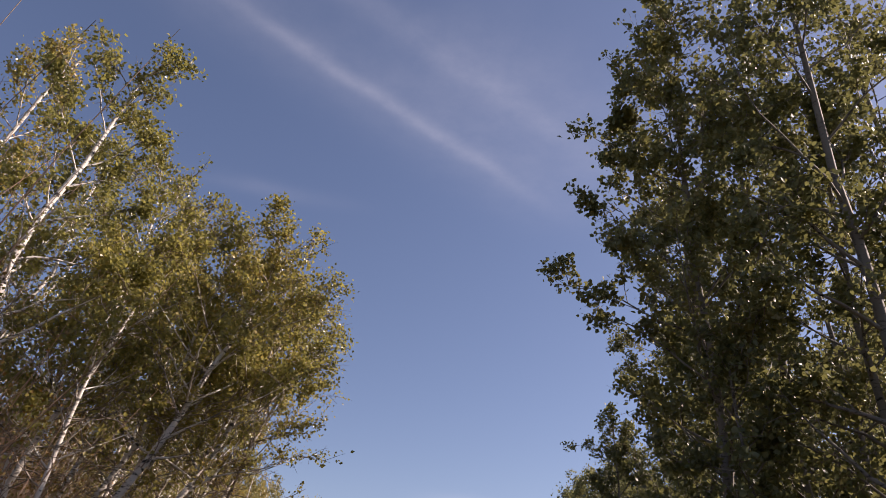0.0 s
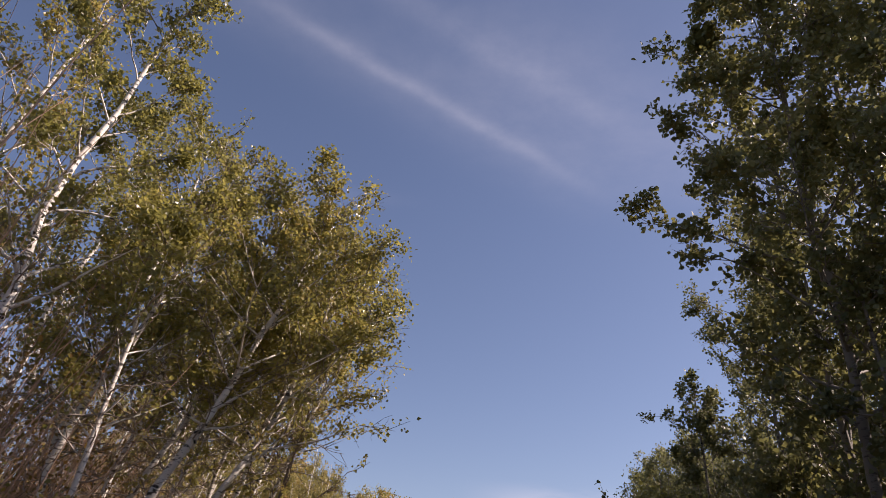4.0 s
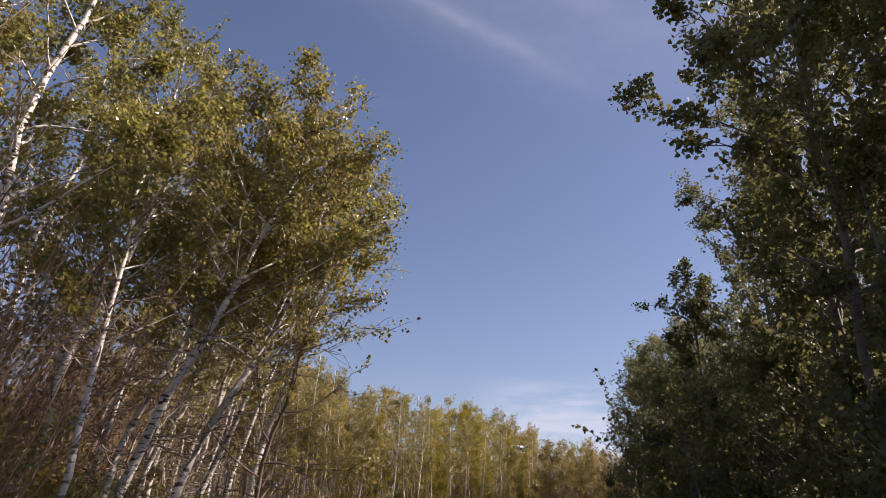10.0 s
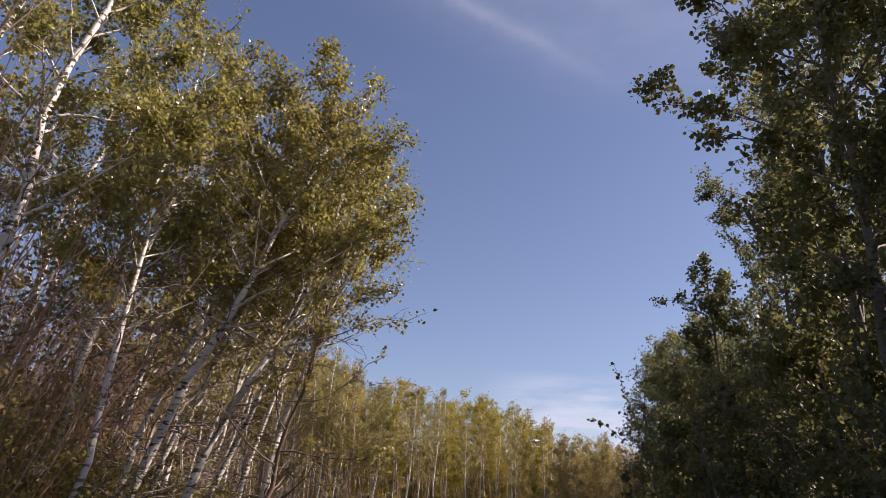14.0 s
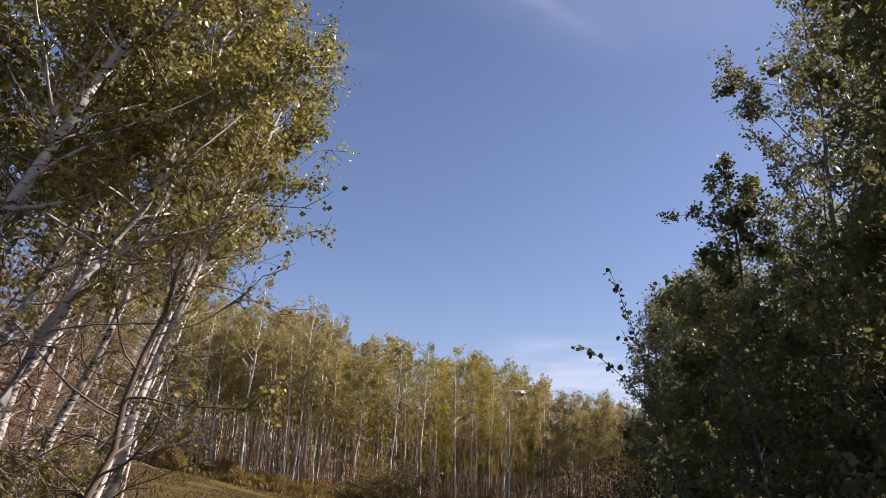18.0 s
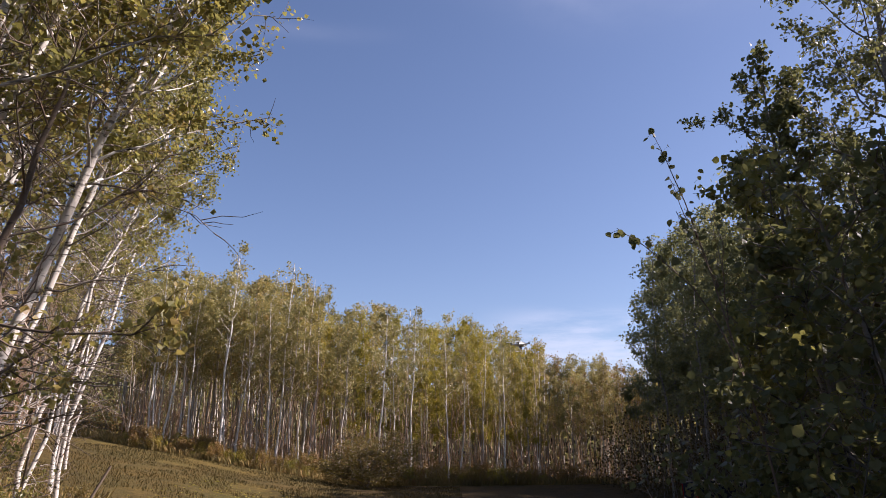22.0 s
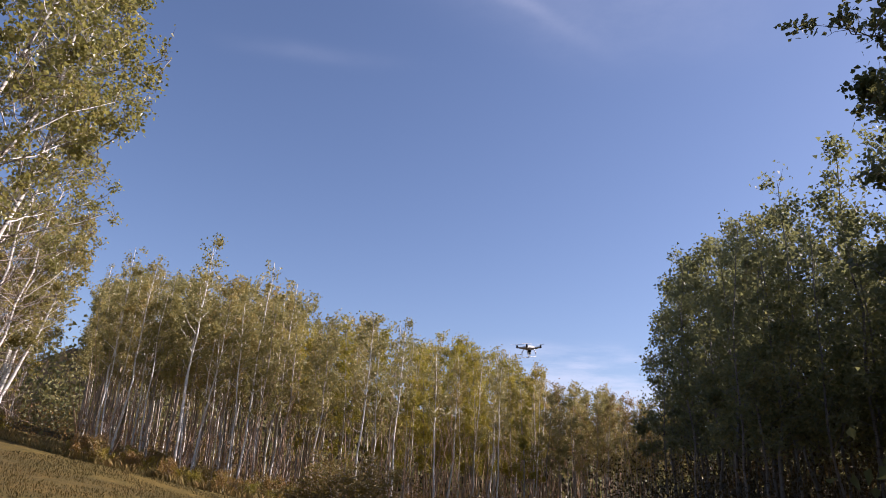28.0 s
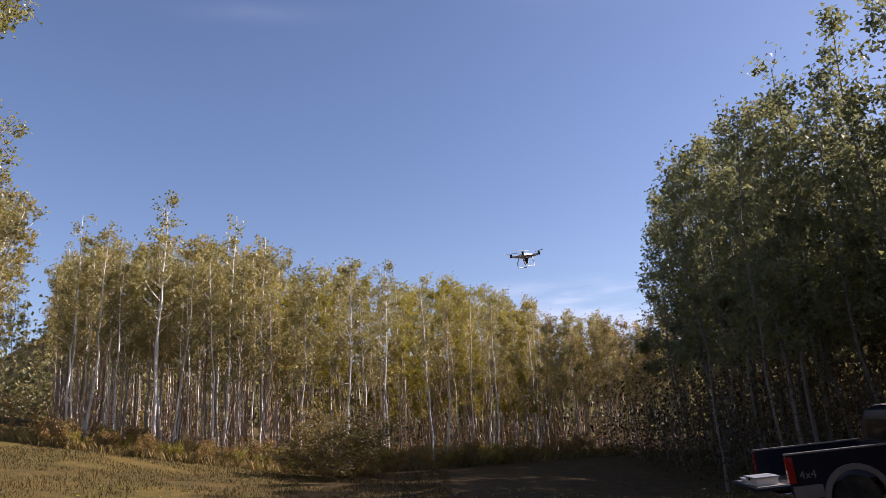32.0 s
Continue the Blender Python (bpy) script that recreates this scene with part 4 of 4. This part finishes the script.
# ---- fallen leaves ----
def fallen(n, seed, box_):
    rng = np.random.default_rng(seed)
    x, y = rng.uniform(box_[0], box_[1], n), rng.uniform(box_[2], box_[3], n)
    keep = rng.random(n) < 0.35 + 0.65 * (np.sin(x * 0.8 + 2 * np.sin(y * 0.5)) * np.sin(y * 0.9) > 0.1)
    x, y = x[keep], y[keep]
    V, F = leaf_quads(np.zeros((len(x), 3)), 0.075, rng)
    V[:, 2] = V[:, 2] * 0.35
    V += np.repeat(np.stack([x, y, ground_z(x, y) + 0.028], 1), 4, 0)
    tagged(mesh_object("fallen_leaves", V, F, LEAF_GOLD, smooth_shade=False), "brown and yellow leaves fallen on the grass", "leaves", kind="stuff")


fallen(9000, 111, (-7, 9, 9, 30))


# ---- the parked truck ----
def plain(name, color, rough=0.5, metal=0.0, grime=0.25, coat=0.0):
    """Paint, plastic or metal with a little dust and wear."""
    m, N = material(name)
    co = N.add("ShaderNodeTexCoord").outputs["Object"]
    n1, n2 = N.noise(co, 2.5, 4.0), N.noise(co, 40.0, 3.0)
    dust = N.math("MULTIPLY", N.add("ShaderNodeMapRange", sock={0: n1, 1: 0.4, 2: 0.75}).outputs[0], grime)
    col = N.mix(dust, color, (0.20, 0.16, 0.11))
    r = N.math("ADD", N.math("MULTIPLY", n2, 0.15), N.math("ADD", N.math("MULTIPLY", dust, 0.6), rough - 0.07))
    finish(N, col, r, metal, bump=n2, strength=0.05, dist=0.002, extra={"Coat Weight": coat, "Coat Roughness": 0.05})
    return m


NAVY = plain("navy_paint", (0.004, 0.0055, 0.016), 0.38, 0.0, 0.02, 0.06)
CLAD = plain("grey_cladding", (0.20, 0.19, 0.18), 0.5, 0.0, 0.5)
RUBBER = plain("tyre_rubber", (0.018, 0.018, 0.018), 0.85, 0.0, 0.5)
ALLOY = plain("alloy_rim", (0.45, 0.45, 0.46), 0.35, 0.9, 0.25)
CHROME = plain("chrome", (0.62, 0.62, 0.64), 0.15, 1.0, 0.1)
BLACK = plain("black_plastic", (0.015, 0.015, 0.016), 0.5, 0.0, 0.2)
WHITE = plain("white_plastic", (0.72, 0.72, 0.70), 0.4, 0.0, 0.12)
GREYP = plain("grey_plastic", (0.30, 0.31, 0.33), 0.45, 0.0, 0.1)
DECAL = plain("silver_decal", (0.26, 0.26, 0.28), 0.4, 0.3, 0.1)
RED_LENS = plain("red_lens", (0.35, 0.012, 0.012), 0.15, 0.0, 0.05, 0.6)
AMBER_LENS = plain("amber_lens", (0.55, 0.16, 0.02), 0.15, 0.0, 0.05, 0.6)
CLEAR_LENS = plain("clear_lens", (0.55, 0.55, 0.52), 0.1, 0.2, 0.05, 0.6)


def glass_material():
    m, N = material("tinted_glass")
    p = N.add("ShaderNodeBsdfPrincipled", sock={"Base Color": (0.03, 0.035, 0.035, 1), "Roughness": 0.04, "Transmission Weight": 0.6, "IOR": 1.35, "Specular IOR Level": 0.3})
    N.add("ShaderNodeOutputMaterial", sock={0: p.outputs[0]})
    return m


GLASS = glass_material()


def part(name, bm, mat, parent, label="", bevel=0.0, flat=False):
    """Links a bmesh as one mesh object under a thing or a part."""
    if bevel:
        edges = [e for e in bm.edges if len(e.link_faces) == 2 and e.calc_face_angle(0) > 0.5]
        bmesh.ops.bevel(bm, geom=edges, offset=bevel, segments=2, profile=0.6, affect="EDGES")
    bmesh.ops.recalc_face_normals(bm, faces=bm.faces)
    me = bpy.data.meshes.new(name)
    bm.to_mesh(me)
    bm.free()
    me.materials.append(mat)
    if not flat:
        me.polygons.foreach_set("use_smooth", np.ones(len(me.polygons), dtype=bool))
        me.set_sharp_from_angle(angle=radians(35))
    ob = new(name, me)
    if parent is not None:
        ob.parent = parent
    if label:
        ob["label"] = label
    return ob


def block(x0, x1, y0, y1, z0, z1, bm=None):
    bm = bm or bmesh.new()
    r = bmesh.ops.create_cube(bm, size=1.0)
    for v in r["verts"]:
        v.co = Vector(((x0 + x1) / 2 + v.co.x * (x1 - x0), (y0 + y1) / 2 + v.co.y * (y1 - y0), (z0 + z1) / 2 + v.co.z * (z1 - z0)))
    return bm


def slab(profile, y0, y1, inset=None):
    """A side outline in x and z, drawn out from y0 to y1; inset(z) narrows it."""
    bm = bmesh.new()
    f = inset or (lambda z: 0.0)
    a = [bm.verts.new((x, y0 + f(z), z)) for x, z in profile]
    b = [bm.verts.new((x, y1 - f(z), z)) for x, z in profile]
    bm.faces.new(a)
    bm.faces.new(b[::-1])
    n = len(profile)
    for i in range(n):
        j = (i + 1) % n
        bm.faces.new((a[j], a[i], b[i], b[j]))
    return bm


def arch(cx, cz, r, n=9):
    """A wheel opening, from its rear foot to its front foot."""
    return [(cx - r * math.cos(math.pi * i / n), cz + r * math.sin(math.pi * i / n)) for i in range(n + 1)]


def ring(cx, cz, r0, r1, y0, y1, t0=0.0, t1=math.pi, n=14, closed=False):
    """A flat band bent round a wheel."""
    bm = bmesh.new()
    cols = []
    for i in range(n if closed else n + 1):
        a = t0 + (t1 - t0) * i / n
        c, s_ = math.cos(a), math.sin(a)
        cols.append([bm.verts.new((cx + r * c, y, cz + r * s_)) for r, y in ((r0, y0), (r1, y0), (r1, y1), (r0, y1))])
    for i in range(len(cols) - (0 if closed else 1)):
        p, q = cols[i], cols[(i + 1) % len(cols)]
        for k in range(4):
            bm.faces.new((p[k], p[(k + 1) % 4], q[(k + 1) % 4], q[k]))
    if not closed:
        bm.faces.new(cols[0])
        bm.faces.new(cols[-1][::-1])
    return bm


def drum(cx, cz, profile, n=28):
    """A turned shape about an axle along y; profile is radius and y."""
    bm = bmesh.new()
    rows = [[bm.verts.new((cx + r * math.cos(6.28318 * i / n), y, cz + r * math.sin(6.28318 * i / n))) for i in range(n)] for r, y in profile]
    for p, q in zip(rows, rows[1:]):
        for i in range(n):
            bm.faces.new((p[i], p[(i + 1) % n], q[(i + 1) % n], q[i]))
    bm.faces.new(rows[0])
    bm.faces.new(rows[-1][::-1])
    return bm


def quad(pts, thick, out):
    """A thin pane from four corners."""
    bm = bmesh.new()
    o = Vector(out).normalized() * thick
    a = [bm.verts.new(Vector(p)) for p in pts]
    b = [bm.verts.new(Vector(p) + o) for p in pts]
    bm.faces.new(a)
    bm.faces.new(b[::-1])
    for i in range(4):
        j = (i + 1) % 4
        bm.faces.new((a[j], a[i], b[i], b[j]))
    return bm


def make_truck():
    t = new("pickup_truck")
    turn = radians(-8.5)
    feet = [(7.18 + u * math.cos(turn) - 0.97 * math.sin(turn), 24.26 + u * math.sin(turn) + 0.97 * math.cos(turn)) for u in (1.08, 4.97)]
    z0, z1 = gz(*feet[0]), gz(*feet[1])
    tilt = math.atan2(z1 - z0, 3.89)
    t.matrix_basis = pose(7.18, 24.26, z0 - 1.08 * math.tan(tilt) + 0.01, 0, -math.degrees(tilt), -8.5)
    tagged(t, "dark blue pickup truck with grey lower panels and open tailgate", "truck")
    W, RX, FX, R = 1.94, 1.08, 4.97, 0.46
    # bed: two walls, a head wall and a floor
    side = [(0.04, 0.56)] + arch(RX, 0.44, R) + [(2.06, 0.56), (2.06, 1.22), (0.04, 1.22)]
    for y0, y1 in ((0.0, 0.09), (W - 0.09, W)):
        part("bed_wall", slab(side, y0, y1), NAVY, t, bevel=0.012)
        part("bed_rail", block(0.03, 2.05, y0 - 0.004, y1 + 0.004, 1.22, 1.25), CLAD, t, "dusty grey bed rail cap", bevel=0.008)
    part("head_wall", block(1.99, 2.05, 0.09, W - 0.09, 0.60, 1.21), NAVY, t, bevel=0.008)
    part("bed_floor", block(0.05, 1.99, 0.09, W - 0.09, 0.66, 0.72), BLACK, t)
    gate = part("tailgate", block(-0.50, 0.04, 0.12, W - 0.12, 0.66, 0.72), NAVY, t, "tailgate let down flat", bevel=0.012)
    part("gate_liner", block(-0.46, 0.02, 0.20, W - 0.20, 0.724, 0.735), CLAD, gate)
    part("gate_handle", block(-0.42, -0.36, W / 2 - 0.12, W / 2 + 0.12, 0.64, 0.659), BLACK, gate)
    # cab and nose
    low = [(2.10, 0.50), (FX - R - 0.06, 0.50)] + arch(FX, 0.44, R) + [(5.55, 0.50), (5.68, 0.62), (5.70, 0.92), (5.60, 1.04), (5.30, 1.10), (4.35, 1.17), (2.10, 1.17)]
    part("body", slab(low, 0.0, W, lambda z: 0.05 * max(0, (z - 0.9) / 0.27) ** 2), NAVY, t, bevel=0.02)
    green = [(2.12, 1.172), (2.16, 1.60), (2.24, 1.76), (2.42, 1.83), (3.70, 1.86), (3.88, 1.83), (4.02, 1.74), (4.60, 1.172)]
    lean = lambda z: 0.06 + 0.17 * max(0, min(1, (z - 1.17) / 0.66)) ** 1.1
    part("cab", slab(green, 0.0, W, lean), NAVY, t, bevel=0.03)
    # pale tan holds both the roof's dust and the sunlight on it
    part("roof", slab([(2.36, 1.842), (2.9, 1.874), (3.65, 1.878), (3.84, 1.852), (3.65, 1.862), (2.9, 1.85)], 0.25, W - 0.25), plain("sunlit_dusty_paint", (0.30, 0.25, 0.21), 0.42, 0.0, 0.8), t, "dusty roof with sunlight put into its pale colour")

    def pane(name, xz, far):
        pts = [(x, (W - lean(z) + 0.004) if far else (lean(z) - 0.004), z) for x, z in xz]
        ob = part(name, quad(pts, 0.006, (0, 1 if far else -1, 0.2)), GLASS, t, "dark tinted side window", flat=True)
        ob.visible_shadow = False
        return ob

    for far in (False, True):
        pane("rear_window_pane", [(2.26, 1.22), (2.30, 1.66), (2.86, 1.74), (2.90, 1.22)], far)
        pane("front_window_pane", [(2.98, 1.22), (2.98, 1.75), (3.84, 1.74), (4.34, 1.22)], far)
        y = W + 0.002 if far else -0.014
        for x in (2.98, 4.12):
            part("door_gap", block(x - 0.006, x + 0.006, y, y + 0.012, 0.55, 1.15), BLACK, t)
        part("door_handle", block(3.06, 3.24, y - 0.02, y + 0.03, 1.02, 1.06), BLACK, t, bevel=0.01)
        # grey lower cladding and flares
        for x0, x1 in ((0.06, RX - R - 0.08), (RX + R + 0.08, 2.06), (2.11, FX - R - 0.08), (FX + R + 0.08, 5.58)):
            part("cladding", block(x0, x1, y - 0.018, y + 0.03, 0.50, 0.71), CLAD, t, "dusty grey lower panel", bevel=0.012)
        for cx in (RX, FX):
            part("wheel_flare", ring(cx, 0.44, R - 0.005, R + 0.09, y - 0.035, y + 0.03, -0.12, math.pi + 0.12), CLAD, t, "grey wheel arch flare", bevel=0.008)
        mirror = part("mirror", block(4.02, 4.16, y - (-0.0 if far else 0.24), y + (0.24 if far else 0.0), 1.18, 1.36), BLACK, t, bevel=0.03)
        part("mirror_arm", block(4.06, 4.12, y - 0.06, y + 0.06, 1.15, 1.20), BLACK, mirror)
        part("tail_light", block(0.02, 0.14, y - 0.004, y + 0.09 if not far else y - 0.08, 0.76, 1.19), RED_LENS, t, "red tail light", bevel=0.012)
        part("headlight", block(5.54, 5.69, 0.06 if not far else W - 0.42, 0.42 if not far else W - 0.06, 0.86, 1.00), CLEAR_LENS, t, "headlight glinting in the sun", bevel=0.02)
        part("turn_signal", block(5.52, 5.67, 0.02 if not far else W - 0.14, 0.14 if not far else W - 0.02, 0.76, 0.85), AMBER_LENS, t, "amber turn signal", bevel=0.015)
        # lettering on the bed side
        if not far:
            cu = bpy.data.curves.new("bed_lettering", "FONT")
            cu.body, cu.size, cu.extrude, cu.space_character = "4x4", 0.19, 0.002, 1.0
            tx = new("bed_lettering", cu)
            tx.parent = t
            tx.matrix_basis = pose(0.20, -0.004, 0.82, 90, 0, 0)
            cu.materials.append(DECAL)
            tx["label"] = "silver 4x4 lettering"
    ws = [(4.55, 0.16, 1.22), (4.55, W - 0.16, 1.22), (4.05, W - 0.27, 1.72), (4.05, 0.27, 1.72)]
    part("windscreen", quad(ws, 0.008, (0.65, 0, 0.75)), GLASS, t, "sloping windscreen", flat=True).visible_shadow = False
    part("rear_glass", quad([(2.125, 0.3, 1.24), (2.125, W - 0.3, 1.24), (2.155, W - 0.36, 1.60), (2.155, 0.36, 1.60)], 0.008, (-1, 0, 0)), GLASS, t, "rear cab window", flat=True).visible_shadow = False
    # same pale paint: dust, plus the sun on the bonnet's top
    part("bonnet", slab([(4.46, 1.172), (4.6, 1.192), (5.22, 1.142), (5.5, 1.085), (5.5, 1.06), (5.2, 1.10), (4.46, 1.15)], 0.12, W - 0.12), bpy.data.materials["sunlit_dusty_paint"], t, "dusty bonnet with sunlight put into its pale colour", bevel=0.008)
    for y0 in (0.15, W - 0.19):
        part("windscreen_post", quad([(4.60, y0, 1.18), (4.60, y0 + 0.04, 1.18), (4.03, y0 + (0.13 if y0 < 1 else -0.09), 1.745), (4.03, y0 + (0.09 if y0 < 1 else -0.13), 1.745)], 0.02, (0.7, 0, 0.7)), CHROME, t, "windscreen post glinting in the sun", flat=True)
    part("front_bumper", block(5.58, 5.84, -0.02, W + 0.02, 0.48, 0.70), CHROME, t, "chrome front bumper", bevel=0.03)
    part("grille", block(5.66, 5.72, 0.44, W - 0.44, 0.76, 1.00), BLACK, t, bevel=0.015)
    part("rear_bumper", block(-0.16, 0.06, 0.02, W - 0.02, 0.46, 0.62), CHROME, t, "chrome rear step bumper", bevel=0.02)
    part("underside", block(0.3, 5.4, 0.35, W - 0.35, 0.38, 0.55), BLACK, t)
    for cx in (RX, FX):
        for far in (False, True):
            y0 = W - 0.27 if far else 0.02
            s_ = 1 if far else -1
            ym = y0 + 0.125
            wheel = new("wheel")
            wheel.parent = t
            o = 0.125 * s_
            part("tyre", drum(cx, 0.40, [(0.25, ym - o), (0.36, ym - o * 0.95), (0.40, ym - o * 0.7), (0.40, ym + o * 0.7), (0.36, ym + o * 0.95), (0.25, ym + o)]), RUBBER, wheel)
            part("rim", drum(cx, 0.40, [(0.26, ym), (0.255, ym + o * 0.98), (0.235, ym + o * 1.0), (0.22, ym + o * 0.6), (0.09, ym + o * 0.7), (0.07, ym + o * 0.95), (0.03, ym + o * 0.97)]), ALLOY, wheel, "dull alloy rim")
            for k in range(5):
                a = 6.28318 * k / 5 + 0.3
                bm = block(-0.035, 0.035, -0.012, 0.012, 0.07, 0.225)
                bmesh.ops.transform(bm, matrix=Matrix.Translation((cx, ym + o * 0.85, 0.40)) @ Matrix.Rotation(a, 4, "Y"), verts=bm.verts)
                part("spoke", bm, ALLOY, wheel, bevel=0.006)
    return t


truck = make_truck()


# boxes on the lowered tailgate
crate = new("storage_box")
crate.matrix_basis = truck.matrix_basis @ pose(-0.42, 0.35, 0.735, 0, 0, 3)
tagged(crate, "white plastic storage box standing on the lowered tailgate", "box")
part("tub", slab([(0.02, 0.0), (0.36, 0.0), (0.39, 0.12), (-0.01, 0.12)], 0.0, 0.55, lambda z: 0.03 - 0.2 * z), WHITE, crate, bevel=0.012)
part("lid", block(-0.03, 0.41, -0.02, 0.57, 0.122, 0.15), GREYP, crate, "grey lid", bevel=0.01)
part("catch", block(-0.045, -0.025, 0.24, 0.31, 0.09, 0.14), BLACK, crate)
tray = new("tray")
tray.matrix_basis = truck.matrix_basis @ pose(-0.40, 1.05, 0.735, 0, 0, -4)
tagged(tray, "shallow pale tray on the lowered tailgate", "tray")
part("pan", slab([(0.0, 0.0), (0.34, 0.0), (0.37, 0.06), (-0.03, 0.06)], 0.0, 0.45), WHITE, tray, bevel=0.01)
part("rim", block(-0.04, 0.38, -0.015, 0.465, 0.061, 0.07), GREYP, tray, bevel=0.004)


# ---- the drone, as it hovers over the clearing ----
def make_drone():
    d = new("drone")
    d.matrix_basis = pose(2.55, 21.6, 3.85, 4, -5, 28)
    tagged(d, "white quadcopter drone hovering above the clearing", "drone")
    shell = bmesh.new()
    bmesh.ops.create_uvsphere(shell, u_segments=20, v_segments=10, radius=1.0)
    for v in shell.verts:
        q = 1.0 + 0.35 * abs(math.sin(2 * math.atan2(v.co.y, v.co.x))) * (1 - abs(v.co.z))
        v.co = Vector((v.co.x * 0.105 * q, v.co.y * 0.085 * q, v.co.z * 0.042))
    part("shell", shell, WHITE, d, "pale moulded shell")
    for i, (sx, sy) in enumerate(((1, 1), (1, -1), (-1, 1), (-1, -1))):
        line = np.array([[sx * 0.06, sy * 0.05, 0.0], [sx * 0.10, sy * 0.10, 0.002], [sx * 0.145, sy * 0.145, 0.012]])
        V, F = tube(line, [0.026, 0.02, 0.014], 8)
        mesh_object("arm", V, F, WHITE, d)
        mot = drum(0, 0, [(0.014, -0.03), (0.017, -0.025), (0.017, 0.015), (0.008, 0.022)], 14)
        bmesh.ops.transform(mot, matrix=Matrix.Translation((sx * 0.145, sy * 0.145, 0.025)) @ Matrix.Rotation(radians(90), 4, "X"), verts=mot.verts)
        m = part("motor", mot, BLACK, d)
        bl = bmesh.new()
        for side in (1, -1):
            pts = [(0.0, -0.006), (0.05, -0.014), (0.115, -0.006), (0.118, 0.002), (0.05, 0.008), (0.0, 0.006)]
            lo = [bl.verts.new((side * x, side * y, 0.0)) for x, y in pts]
            hi = [bl.verts.new((side * x, side * y, 0.003 + 0.004 * (y < 0))) for x, y in pts]
            bl.faces.new(lo)
            bl.faces.new(hi[::-1])
            for k in range(6):
                j = (k + 1) % 6
                bl.faces.new((lo[j], lo[k], hi[k], hi[j]))
        bmesh.ops.transform(bl, matrix=Matrix.Translation((sx * 0.145, sy * 0.145, 0.052)) @ Matrix.Rotation(0.6 + i * 0.9, 4, "Z"), verts=bl.verts)
        part("propeller", bl, WHITE, m)
    for sy in (1, -1):
        leg = np.array([[0.075, sy * 0.05, -0.02], [0.085, sy * 0.085, -0.09], [0.075, sy * 0.10, -0.155], [0.0, sy * 0.10, -0.16],
                        [-0.075, sy * 0.10, -0.155], [-0.085, sy * 0.085, -0.09], [-0.075, sy * 0.05, -0.02]])
        mesh_object("landing_skid", *tube(leg, [0.007] * 7, 6), WHITE, d)
    gim = part("gimbal", block(-0.025, 0.03, -0.03, 0.03, -0.075, -0.04), BLACK, d, bevel=0.008)
    part("camera_pod", block(-0.02, 0.035, -0.022, 0.022, -0.115, -0.075), WHITE, gim, bevel=0.008)
    part("lens", drum(0.0, -0.095, [(0.014, -0.04), (0.014, -0.022)], 12), BLACK, gim)


make_drone()
